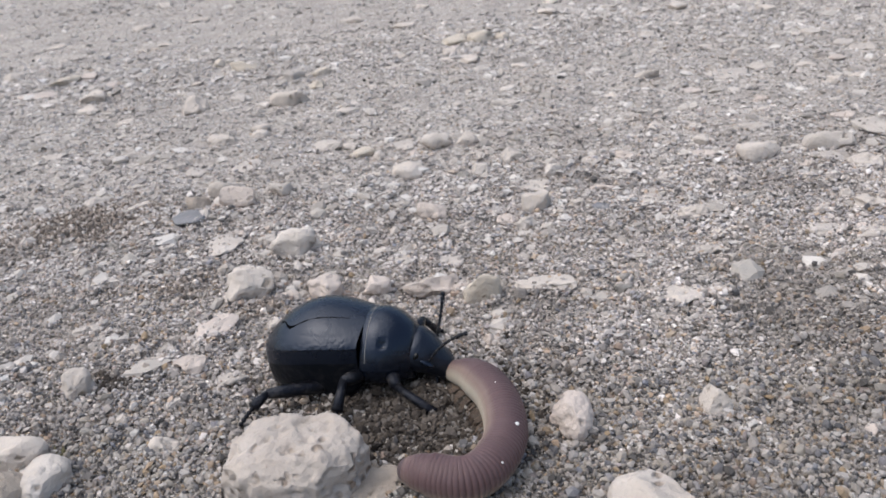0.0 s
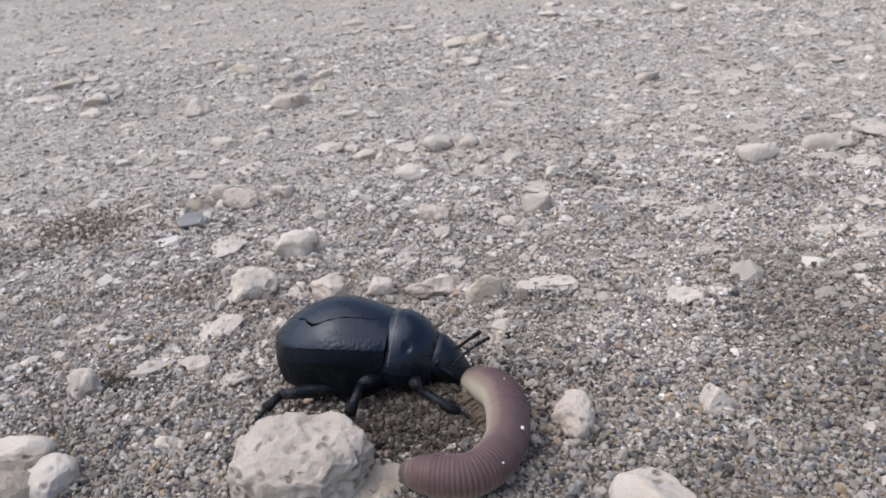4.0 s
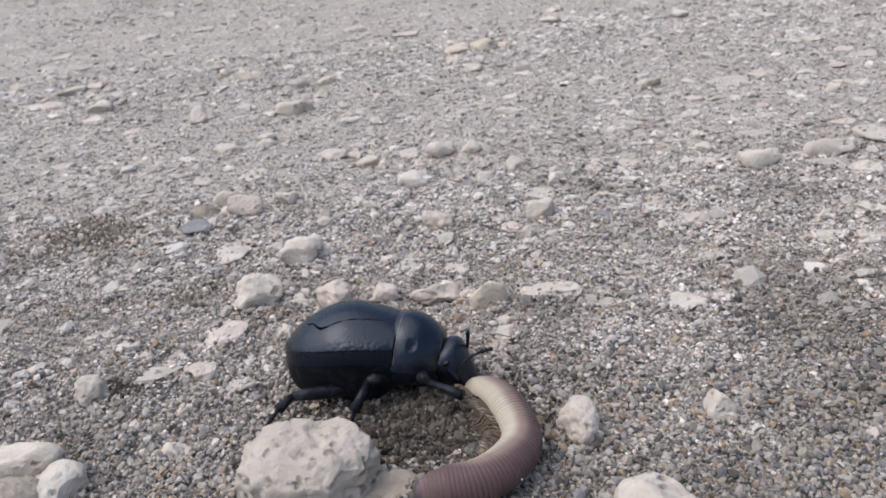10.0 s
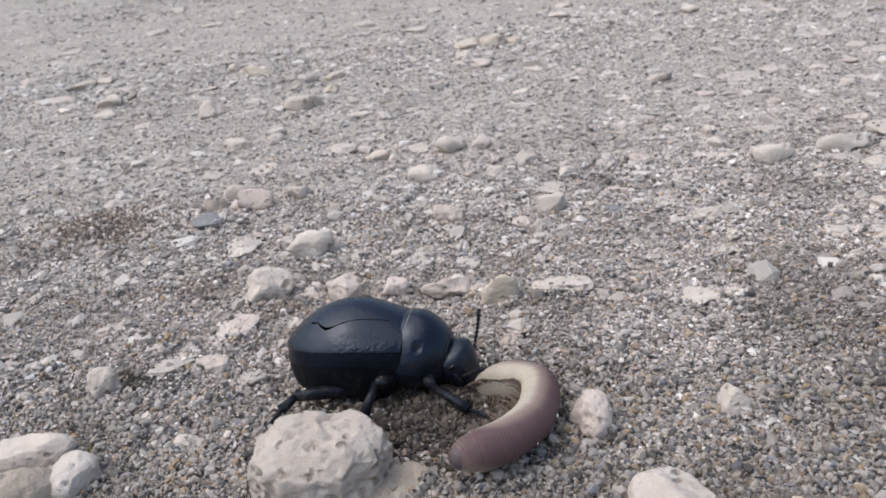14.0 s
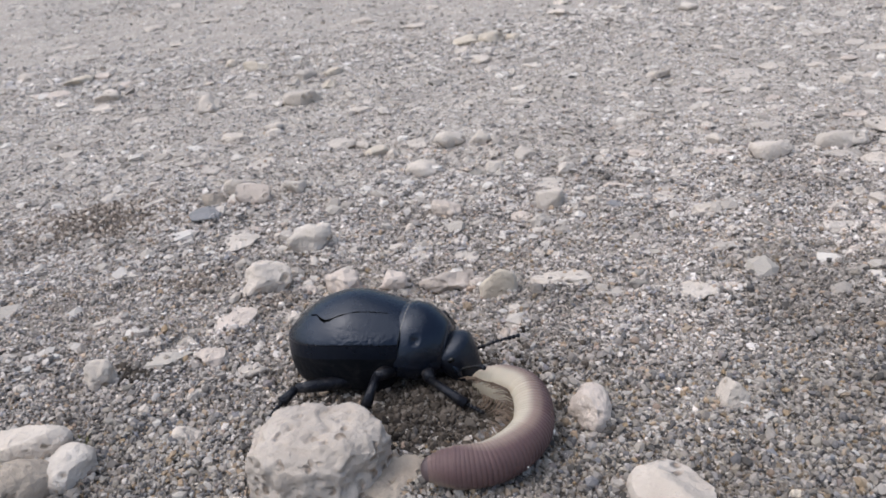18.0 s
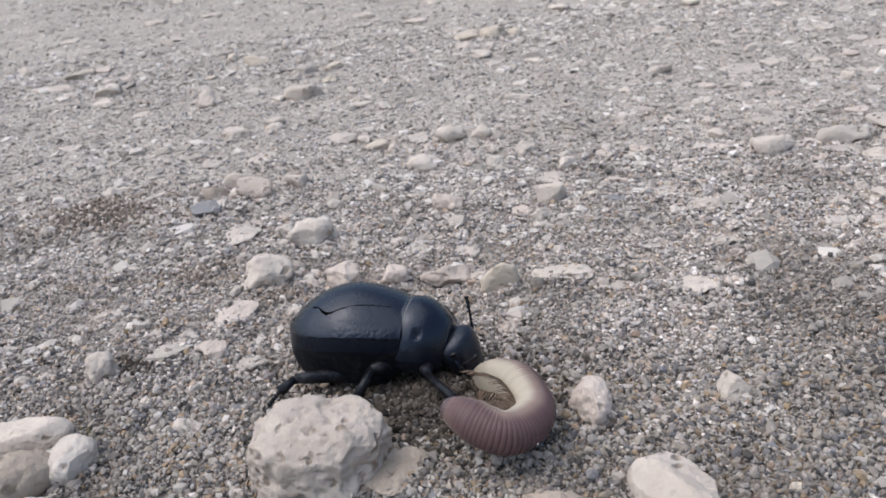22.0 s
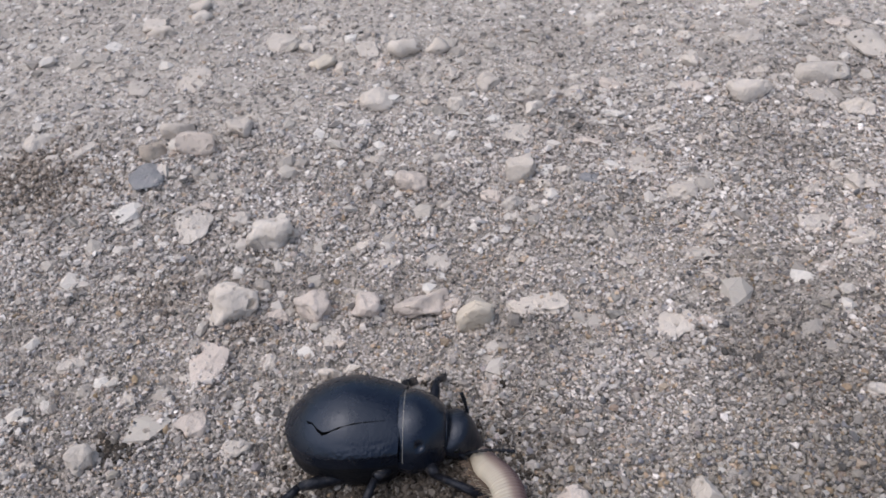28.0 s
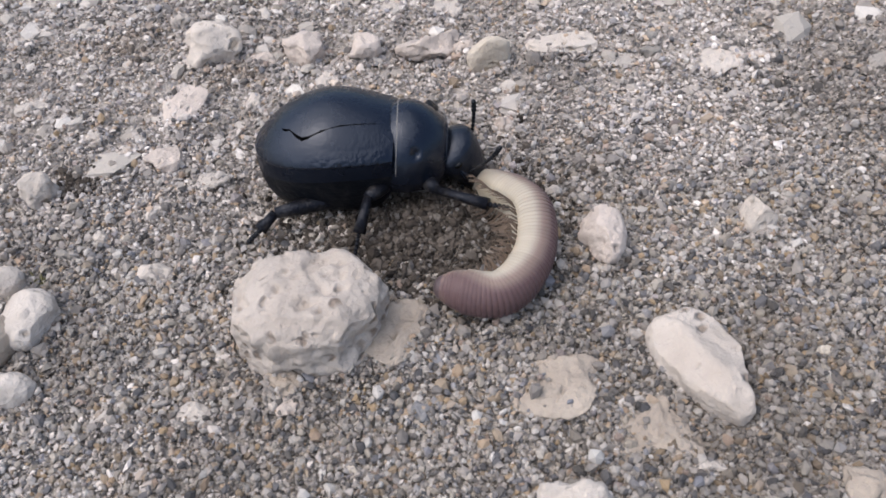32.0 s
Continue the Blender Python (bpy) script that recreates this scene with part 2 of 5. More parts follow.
GROUND, SHADE_CRUMBS, CLODS, GRAVEL = make_ground(), make_crumbs("soil_and_shade_crumbs", 0.7), make_crumbs("dry_clods", 2.7), make_gravel()
# Haze over the far ground is mixed into the middle and distant grain colours.
HAZY = make_grains("hazed_grey_beige_grains", 1.32, 0.95, 0.45)
MOTLEY = make_grains("motley_sand_grains", 0.83, 1.0, 1.0, 1.0)
DARK = make_grains("dark_sand_grains", 0.56, 0.95, 0.85, 1.0)
GRAINS, PALER, PALEST = make_grains("sand_grains", 0.89, 0.98, 0.85), make_grains("paler_sand_grains", 1.30, 0.98, 0.7), make_grains("hazed_palest_grains", 1.36, 0.85, 0.4)
STONE = {
    "white": make_stone("white_limestone", (0.72, 0.675, 0.63), (0.57, 0.52, 0.468), (0.38, 0.33, 0.28)),
    "chalk": make_stone("chalky_limestone", (0.60, 0.548, 0.50), (0.50, 0.448, 0.40), (0.29, 0.235, 0.19)),
    "cream": make_stone("cream_limestone", (0.66, 0.605, 0.55), (0.55, 0.50, 0.45), (0.33, 0.285, 0.235)),
    "pink": make_stone("pinkish_limestone", (0.63, 0.56, 0.51), (0.52, 0.46, 0.415), (0.36, 0.31, 0.27)),
    "tan": make_stone("tan_limestone", (0.64, 0.58, 0.495), (0.54, 0.485, 0.41), (0.35, 0.295, 0.24)),
    "brown": make_stone("brown_stone", (0.50, 0.44, 0.375), (0.38, 0.33, 0.28), (0.28, 0.235, 0.19)),
    "dusty": make_stone("dusty_stone", (0.60, 0.555, 0.51), (0.49, 0.45, 0.41), (0.31, 0.28, 0.25), 0.95),
    "grey": make_stone("grey_stone", (0.36, 0.34, 0.32), (0.25, 0.24, 0.22), (0.2, 0.18, 0.16)),
    "slate": make_stone("slate_stone", (0.275, 0.278, 0.292), (0.215, 0.218, 0.23), (0.36, 0.35, 0.34), 0.8),
}
SHELL = make_shell("black_shell", 0.25, (0.003, 0.0045, 0.0085), 0.2)
WRINKLED = make_shell("black_shell_wrinkled", 0.26, (0.003, 0.0045, 0.0085), 0.2, True)
GAP = make_plain("dark_gap", (0.0012, 0.0012, 0.0012), 1.0)
GAP.node_tree.nodes["Principled BSDF"].inputs["Specular IOR Level"].default_value = 0.02
FLANK = make_shell("dull_black_flank", 0.38, (0.004, 0.0048, 0.0065), 0.3, dusty=0.06)
FLANK.node_tree.nodes["Principled BSDF"].inputs["Specular IOR Level"].default_value = 0.13
# The same shell with its reflection cut, to put shade below the keel.
SHADED_STRIP = make_shell("shaded_black_shell_strip", 0.3, (0.003, 0.0045, 0.0085), 0.25)
SHADED_STRIP.node_tree.nodes["Principled BSDF"].inputs["Specular IOR Level"].default_value = 0.3
SHELL_HEAD = make_shell("black_shell_head", 0.34, (0.004, 0.005, 0.008), 0.4)
SHELL_ROUGH = make_shell("black_shell_pitted", 0.42, (0.004, 0.004, 0.0055), 0.6, dusty=0.18)
EYE = make_plain("eye_black", (0.003, 0.003, 0.003), 0.15)
BLACK = make_shell("black_joint", 0.5, (0.005, 0.005, 0.006), 0.4, dusty=0.15)
for dull in (SHELL_ROUGH, BLACK):
    dull.node_tree.nodes["Principled BSDF"].inputs["Specular IOR Level"].default_value = 0.26
PALE_RIM = make_plain("pale_rim", (0.2, 0.19, 0.175), 0.9)
RING = make_ring()
TAIL = make_plain("tail_cap", (0.10, 0.075, 0.078), 0.4)
LEG_TAN = make_plain("millipede_leg", (0.14, 0.10, 0.072), 0.45)
MOSS = make_plain("olive_moss", (0.15, 0.14, 0.07), 0.8)
CHALK = make_plain("chalk_speck", (0.8, 0.78, 0.74), 0.8)


# ---- mesh helpers ----
def mesh_of(name, verts, faces, mat, smooth=True):
    """A mesh from centimetres."""
    me = bpy.data.meshes.new(name)
    me.from_pydata([tuple(c * CM for c in v) for v in verts], [], faces)
    me.polygons.foreach_set("use_smooth", [smooth] * len(me.polygons))
    me.materials.append(mat)
    me.update()
    return me


def part(name, me, parent, label="", at=None):
    ob = new(name, me)
    ob.parent = parent
    if at is not None:
        ob.matrix_basis = at
    return tagged(ob, label)


def loft(rings, closed=True, caps=True):
    """Verts and faces through rings of equal count."""
    n = len(rings[0])
    verts = [p for r in rings for p in r]
    faces = []
    for i in range(len(rings) - 1):
        for j in range(n if closed else n - 1):
            a, b = i * n + j, i * n + (j + 1) % n
            faces.append((a, b, b + n, a + n))
    if caps and closed:
        faces.append(tuple(range(n))[::-1])
        faces.append(tuple(range((len(rings) - 1) * n, len(rings) * n)))
    return verts, faces


def tube(points, radii, n=8):
    """A round limb along points."""
    rings = []
    for i, p in enumerate(points):
        p = Vector(p)
        way = (Vector(points[min(i + 1, len(points) - 1)]) - Vector(points[max(i - 1, 0)])).normalized()
        side = way.orthogonal().normalized() if i == 0 else (side - way * side.dot(way)).normalized()
        up = way.cross(side)
        rings.append([tuple(p + radii[i] * (math.cos(k * 2 * math.pi / n) * side + math.sin(k * 2 * math.pi / n) * up)) for k in range(n)])
    return loft(rings)


def joined(*pieces):
    verts, faces = [], []
    for v, f in pieces:
        k = len(verts)
        verts += v
        faces += [tuple(i + k for i in face) for face in f]
    return verts, faces


def ball(centre, size, n=12, m=8):
    rings = []
    for i in range(m + 1):
        a = math.pi * (0.02 + 0.96 * i / m)
        rings.append([(centre[0] - size[0] * math.cos(a), centre[1] + size[1] * math.sin(a) * math.cos(2 * math.pi * k / n),
                       centre[2] + size[2] * math.sin(a) * math.sin(2 * math.pi * k / n)) for k in range(n)])
    return loft(rings)


# ---- ground ----
def lumps(x, y):
    """Height of the bare ground, in centimetres."""
    z = 0.0
    for k, (fx, fy, amp) in enumerate(((0.55, 0.5, 0.035), (1.3, 1.15, 0.024), (2.7, 2.9, 0.036), (5.9, 5.3, 0.032), (11.3, 12.1, 0.02))):
        z = z + amp * (np.sin(fx * x + 1.3 * k + 1.1 * np.sin(fy * y * 0.7 + k)) * np.cos(fy * y + 0.7 * k + 1.2 * np.sin(fx * x * 0.8 + 2 * k)))
    return z


def quick_mesh(name, verts, loops, per_face, mat, smooth):
    """A mesh from numpy arrays: verts in centimetres, faces of per_face corners."""
    me = bpy.data.meshes.new(name)
    count = len(loops) // per_face
    me.vertices.add(len(verts))
    me.vertices.foreach_set("co", (verts * CM).astype(np.float32).ravel())
    me.loops.add(len(loops))
    me.loops.foreach_set("vertex_index", loops.astype(np.int32))
    me.polygons.add(count)
    me.polygons.foreach_set("loop_start", np.arange(0, len(loops), per_face, dtype=np.int32))
    me.polygons.foreach_set("use_smooth", np.full(count, smooth))
    me.materials.append(mat)
    me.update(calc_edges=True)
    return me


def ground_sheet():
    far = np.array([60, 90, 140, 220, 400, 800, 2000, 6000, 20000], float)
    xs = np.concatenate([-far[::-1], np.linspace(-30, 30, 300), far])
    ys = np.concatenate([-far[::-1], np.linspace(-12, 50, 310), far + 20])
    gx, gy = np.meshgrid(xs, ys)
    fade = np.clip(2 - np.hypot(gx, gy - 15) / 60, 0, 1)
    under = 0.04 * np.clip((14 - gy) / 4, 0, 1)
    verts = np.stack([gx, gy, lumps(gx, gy) * fade - under], -1).reshape(-1, 3)
    i, j = np.meshgrid(np.arange(len(ys) - 1), np.arange(len(xs) - 1), indexing="ij")
    a = (i * len(xs) + j).ravel()
    loops = np.stack([a, a + 1, a + 1 + len(xs), a + len(xs)], 1).ravel()
    ground = new("ground", quick_mesh("ground", verts, loops, 4, GROUND, True))
    return tagged(ground, "grey-beige gritty ground of packed coarse sand", "ground", kind="structure")


def solid(kind):
    bm = bmesh.new()
    if kind == "ico":
        bmesh.ops.create_icosphere(bm, subdivisions=1, radius=1)
    else:
        bmesh.ops.create_cone(bm, cap_ends=True, cap_tris=True, segments=4, radius1=1, radius2=0.0, depth=1.1)
        bmesh.ops.create_cone(bm, cap_ends=False, segments=4, radius1=1, radius2=0.0, depth=0.9, matrix=Matrix.Translation((0, 0, -1.0)) @ Euler((math.pi, 0, 0)).to_matrix().to_4x4())
        bmesh.ops.remove_doubles(bm, verts=bm.verts, dist=1e-4)
        bmesh.ops.triangulate(bm, faces=bm.faces)
    bm.verts.ensure_lookup_table()
    v = np.array([p.co for p in bm.verts])
    f = np.array([[p.index for p in face.verts] for face in bm.faces])
    bm.free()
    return v, f


def scatter(name, rng, xy, size, kind, label, sunk=0.3, proud=0.95, mat=None, heap=None, angular=0.18, smooth=False, flat=1.0):
    """Thousands of loose grains as one mesh."""
    v, f = solid(kind)
    n = len(xy)
    q = rng.normal(size=(n, 4))
    q /= np.linalg.norm(q, axis=1, keepdims=True)
    w, x, y, z = q.T
    turn = np.stack([1 - 2 * (y * y + z * z), 2 * (x * y - w * z), 2 * (x * z + w * y), 2 * (x * y + w * z), 1 - 2 * (x * x + z * z), 2 * (y * z - w * x),
                     2 * (x * z - w * y), 2 * (y * z + w * x), 1 - 2 * (x * x + y * y)], -1).reshape(n, 3, 3)
    shape = rng.uniform(0.5, 1.35, (n, 1, 3)) * (1 + angular * rng.normal(size=(n, len(v), 1)).clip(-1.5, 1.5))
    pts = np.einsum("nij,nkj->nki", turn, v[None] * shape) * size[:, None, None]
    pts[:, :, 2] *= flat
    high = lumps(xy[:, 0], xy[:, 1]) + flat * size * rng.uniform(-sunk, proud, n)
    if heap is not None:
        high = high + heap
    pts += np.stack([xy[:, 0], xy[:, 1], high], -1)[:, None]
    loops = (f[None] + (np.arange(n) * len(v))[:, None, None]).ravel()
    ob = new(name, quick_mesh(name, pts.reshape(-1, 3), loops, 3, mat or GRAINS, smooth))
    return tagged(ob, label, "sand", kind="stuff")


def wedge(rng, n, y0, y1, widest=99.0):
    """Places over the stretch of ground between y0 and y1, evenly spread over a fan that opens with y."""
    y = np.sqrt(rng.uniform((y0 + 4.0) ** 2, (y1 + 4.0) ** 2, n)) - 4.0
    left, right = 3.2 + 0.49 * y, np.minimum(3.1 + 0.60 * y, widest)
    return np.stack([-left + (left + right) * rng.uniform(0, 1, n), y], -1)


def sizes(rng, n, mean, spread=0.36):
    return mean * np.exp(spread * rng.normal(size=n)).clip(0.45, 2.8)


ground_sheet()
rng = np.random.default_rng(7)
near = np.concatenate([wedge(rng, 62000, 0.4, 6.5), wedge(rng, 26000, 6.0, 12.0)])
fine = np.concatenate([wedge(rng, 84000, 0.4, 10.5), wedge(rng, 22000, 10.0, 14.5), wedge(rng, 8000, 13.5, 18)])
# The sand turns paler away from the near end.
for name, xy, mean, kind, label, sunk, proud, rough in (
        ("coarse_sand", near, 0.0168, "ico", "loose coarse sand grains in grey, beige and brown", 0.9, 1.25, 0.27),
        ("fine_sand", fine, 0.0185, "octa", "finer angular sand grains filling the ground", 1.8, 0.7, 0.18)):
    x, y = xy.T
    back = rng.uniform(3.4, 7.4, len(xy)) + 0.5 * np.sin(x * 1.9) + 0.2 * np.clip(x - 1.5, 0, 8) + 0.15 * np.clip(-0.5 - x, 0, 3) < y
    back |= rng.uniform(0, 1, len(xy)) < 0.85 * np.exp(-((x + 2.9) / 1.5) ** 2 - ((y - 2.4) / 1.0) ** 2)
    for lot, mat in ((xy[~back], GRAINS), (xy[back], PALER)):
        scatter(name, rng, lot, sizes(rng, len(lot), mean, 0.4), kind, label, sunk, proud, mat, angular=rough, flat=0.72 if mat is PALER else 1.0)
coarse = np.concatenate([wedge(rng, 17000, 0.4, 5.0), wedge(rng, 3000, 4.2, 9.0)])
scatter("coarse_sand", rng, coarse, sizes(rng, len(coarse), 0.0225, 0.34), "ico", "larger rounded sand grains, some ochre and some bluish", 0.6, 0.9, MOTLEY, angular=0.22)
slaty = rng.normal(size=(13000, 2)) * (1.1, 0.8) + (2.4, 2.15)
scatter("coarse_sand", rng, slaty, sizes(rng, len(slaty), 0.019, 0.35), "ico", "darker bluish and brown sand grains in a loose patch", 0.5, 1.1, DARK, angular=0.22)
grit = wedge(rng, 1100, 0.4, 11)
scatter("grit", rng, grit, sizes(rng, len(grit), 0.036, 0.3), "ico", "larger grit scattered among the sand grains", 0.6, 0.3)
# From here back the grains carry the painted haze, paler and greyer.
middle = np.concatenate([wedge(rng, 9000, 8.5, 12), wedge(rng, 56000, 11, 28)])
scatter("middle_sand", rng, middle, sizes(rng, len(middle), 0.035), "octa", "coarse grey-beige sand farther back, coloured pale for haze", 0.5, 0.85, HAZY, flat=0.6)
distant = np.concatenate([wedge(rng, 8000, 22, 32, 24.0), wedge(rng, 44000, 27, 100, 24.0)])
scatter("distant_sand", rng, distant, sizes(rng, len(distant), 0.078), "octa", "coarse sand in the distance, coloured pale for haze", 0.6, 0.45, PALEST, flat=0.55)
gravel = np.concatenate([wedge(rng, 500, 6, 12), wedge(rng, 3200, 11, 30), wedge(rng, 2600, 28, 90, 24.0)])
scatter("gravel", rng, gravel, sizes(rng, len(gravel), 0.075, 0.35) * (1 + gravel[:, 1] / 60), "ico", "small pale limestone gravel strewn over the sand", 0.6, 0.2, GRAVEL, flat=0.6)
# Disturbed soil; the two darkest lots also paint shade, by the beetle and a pebble.
for name, cx, cy, wide, many, mat in (("soil_and_shade_crumbs", -6.0, 11.3, 1.5, 2700, CLODS), ("soil_and_shade_crumbs", -0.2, 4.85, 1.1, 8500, SHADE_CRUMBS), ("soil_and_shade_crumbs", -3.4, 8.3, 0.6, 160, CLODS),
                                      ("soil_and_shade_crumbs", -3.66, 5.98, 0.24, 280, SHADE_CRUMBS), ("soil_and_shade_crumbs", -2.2, 7.6, 0.35, 120, CLODS)):
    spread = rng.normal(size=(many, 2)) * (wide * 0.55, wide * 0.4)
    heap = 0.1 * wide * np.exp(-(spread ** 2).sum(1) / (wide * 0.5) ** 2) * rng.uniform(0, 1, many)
    scatter(name, rng, spread + (cx, cy), sizes(rng, many, 0.021), "ico", "dark crumbs on the sand for disturbed soil and painted shade", 0.3, 0.9, mat, heap)


# ---- stones ----
BASES = []
LOOKS = {
    "chalk": "chalky white limestone lump on the sandy ground",
    "white": "chalk-white limestone pebble resting on the sandy ground",
    "cream": "cream limestone pebble with worn edges on the ground",
    "pink": "pinkish-cream limestone chip pressed into the sand",
    "tan": "tan angular limestone pebble lying on the sand",
    "brown": "brownish stone half buried in the coarse sand",
    "dusty": "dusty beige stone almost flush with the sand",
    "grey": "small grey-brown pebble on the coarse sand",
    "slate": "flat bluish-grey stone chip set in the sand",
}


def step_up(a, b, x):
    u = min(max((x - a) / (b - a), 0.0), 1.0)
    return u * u * (3 - 2 * u)


def boulder(seed, w, d, h, cuts=9, rough=0.13, level=3, buried=0.3, taper=0.0, boxy=2.8, lobes=1.0, pitted=0.6, slices=()):
    """A worn, faceted stone of that width, depth and height above the ground."""
    pick = random.Random(seed)
    bm = bmesh.new()
    bmesh.ops.create_icosphere(bm, subdivisions=level, radius=1)
    planes = []
    for _ in range(cuts):
        n = Vector((pick.gauss(0, 1), pick.gauss(0, 1), pick.gauss(0, 0.8))).normalized()
        planes.append((n, pick.uniform(0.52, 0.92)))
    planes += [(Vector(cut[:3]).normalized(), cut[3]) for cut in slices]
    shift = Vector((pick.uniform(-50, 50), pick.uniform(-50, 50), pick.uniform(-50, 50)))
    for v in bm.verts:
        p = v.co / sum(abs(c) ** boxy for c in v.co) ** (1 / boxy)
        for n, far in planes:
            over = p.dot(n) - far
            if over > 0:
                p -= n * over * 0.9
        v.co = p + v.co * 1.4 * rough * noise.noise(v.co * 1.3 + shift)
    lo = [min(v.co[k] for v in bm.verts) for k in range(3)]
    hi = [max(v.co[k] for v in bm.verts) for k in range(3)]
    full = h / (1 - buried)
    way = pick.uniform(0, 6.3)
    for v in bm.verts:
        u = [(v.co[k] - lo[k]) / (hi[k] - lo[k]) for k in range(3)]
        a = math.atan2(u[1] - 0.5, u[0] - 0.5)
        edge = 1 + lobes * (0.09 * math.sin(2 * a + way) + 0.07 * math.sin(3 * a + 2 * way) + 0.04 * math.sin(5 * a + 3 * way))
        narrow = 1 - taper * (1 - u[1]) ** 1.3
        v.co = Vector(((u[0] - 0.5) * w * edge * narrow, (u[1] - 0.5) * d * edge, u[2] * full - (full - h)))
    # Lumps and pits of even size all over, in the stone's true proportions.
    bm.normal_update()
    girth = min((w + d) / 2, 2.2 * full)
    for v, n, p in [(v, v.normal.copy(), v.co.copy()) for v in bm.verts]:
        out = rough * girth * (0.45 * noise.noise(p / girth * 4.2 + shift) + 0.25 * noise.noise(p / girth * 9.0 + shift) + 0.12 * noise.noise(p / girth * 19.0 + shift))
        hole = step_up(0.18, 0.42, noise.noise(p / girth * 6.5 - shift)) * 0.04 + step_up(0.2, 0.4, noise.noise(p / girth * 13.0 - shift)) * 0.022
        v.co = (p + n * (out - pitted * girth * hole)) * CM
    return bm


def stone(x, y, w, d, h, turn, look_of, **more):
    seed = more.pop("seed", int(x * 1000) * 31 + int(y * 1000))
    name = "stone" if w > 0.55 else "pebble"
    if y < 16:
        BASES.append((x, y, w, d, h, turn))
    if x < -2.9 and y < 5.5:
        more.update(rough=0.05, cuts=2, lobes=0.35, pitted=0.35, boxy=2.3)
    if y > 15:
        h *= 0.65
    level = more.pop("level", 5 if w > 0.35 and y < 6 else 4 if y < 11 else 3)
    bm = boulder(seed, w * 1.06, d, h + 0.03, level=level, **more)
    me = bpy.data.meshes.new(name)
    bm.to_mesh(me)
    bm.free()
    me.polygons.foreach_set("use_smooth", [True] * len(me.polygons))
    me.materials.append(STONE[look_of])
    ob = new(name, me)
    ob.matrix_basis = cm(x, y, float(lumps(x, y)) - 0.01, 0, 0, turn)
    return tagged(ob, LOOKS[look_of], name, "stones on the sand")


big = stone(-1.15, 3.84, 1.18, 0.96, 0.64, -6, "chalk", level=6, cuts=0, rough=0.075, boxy=4.2, buried=0.12, lobes=0.2, pitted=0.9, seed=23,
            slices=((0.80, -0.60, 0.0, 1.02), (-0.72, -0.69, 0.0, 1.02), (-0.45, 0.88, 0.1, 0.95), (0.85, 0.50, 0.15, 1.03), (0.05, -0.75, 0.66, 1.12), (-0.62, 0.10, 0.78, 1.10), (0.75, -0.1, 0.66, 1.12)))
tagged(big, "large pitted white limestone lump beside the beetle", "stone")
sliver = stone(1.86, 3.03, 0.66, 1.06, 0.27, 22, "chalk", level=5, cuts=0, rough=0.055, taper=0.45, boxy=2.6, pitted=0.25, lobes=0.3, seed=4,
               slices=((0.75, -0.66, 0.0, 0.72), (-0.80, -0.55, 0.0, 0.95), (0.35, 0.1, 0.93, 0.80), (-0.5, 0.2, 0.84, 0.86)))
tagged(sliver, "long white limestone piece tapering to a point", "stone")
stone(6.20, 6.83, 0.55, 0.54, 0.29, -10, "cream")
stone(-3.78, 16.55, 0.45, 0.41, 0.23, -4, "white")
stone(-4.54, 15.86, 0.52, 0.32, 0.27, -10, "cream")
stone(-2.05, 15.08, 0.61, 0.82, 0.17, -9, "dusty")
stone(-1.20, 15.54, 0.51, 0.76, 0.05, -5, "dusty", lobes=0.8, cuts=9)
stone(0.33, 14.02, 0.57, 0.50, 0.30, 8, "white")
stone(0.95, 13.88, 0.48, 0.31, 0.25, 4, "cream")
stone(-0.38, 14.25, 0.43, 0.58, 0.05, 4, "dusty", lobes=0.8, cuts=9)
stone(-3.64, 13.96, 0.78, 1.17, 0.06, 5, "dusty", lobes=0.8, cuts=9)
stone(-4.64, 13.90, 0.52, 0.58, 0.05, 5, "dusty", lobes=0.8, cuts=9)
stone(-0.87, 13.69, 0.26, 0.34, 0.14, -1, "cream")
stone(-0.26, 12.47, 0.73, 0.49, 0.20, 2, "cream")
stone(-0.89, 12.43, 0.29, 0.18, 0.08, 6, "cream")
stone(-3.66, 12.14, 0.56, 0.36, 0.28, -5, "cream")
stone(-2.63, 12.13, 0.40, 0.49, 0.21, -9, "cream")
stone(-3.31, 11.68, 0.61, 0.35, 0.32, -9, "pink")
stone(-4.05, 11.66, 0.43, 0.46, 0.26, -10, "brown", lobes=0.5)
stone(-4.02, 11.0, 0.53, 0.74, 0.05, -10, "slate", cuts=9, lobes=0.6)
stone(-6.14, 12.38, 0.53, 0.58, 0.15, -9, "dusty")
stone(-5.79, 11.70, 0.42, 0.63, 0.05, -3, "dusty", lobes=0.8, cuts=9)
stone(-5.02, 10.86, 0.27, 0.17, 0.07, 9, "cream")
stone(0.15, 10.02, 0.45, 0.40, 0.26, 2, "pink", lobes=0.4)
stone(1.69, 12.45, 0.41, 0.33, 0.22, 9, "cream")
stone(1.11, 11.97, 0.37, 0.27, 0.19, 3, "white")
stone(1.15, 13.10, 0.30, 0.46, 0.08, 6, "dusty")
stone(2.33, 11.60, 0.30, 0.24, 0.16, -5, "white")
stone(3.06, 11.78, 0.27, 0.34, 0.07, 8, "dusty")
stone(1.91, 11.02, 0.63, 0.48, 0.05, -1, "dusty", lobes=0.8, cuts=9)
stone(1.83, 9.95, 0.50, 0.42, 0.27, 14, "cream", cuts=12, rough=0.06)
stone(2.44, 9.84, 0.21, 0.17, 0.11, 4, "cream")
stone(2.81, 9.64, 0.32, 0.32, 0.05, -7, "slate", lobes=0.8, cuts=9)
stone(3.56, 9.85, 0.55, 0.50, 0.05, -5, "dusty", lobes=0.8, cuts=9)
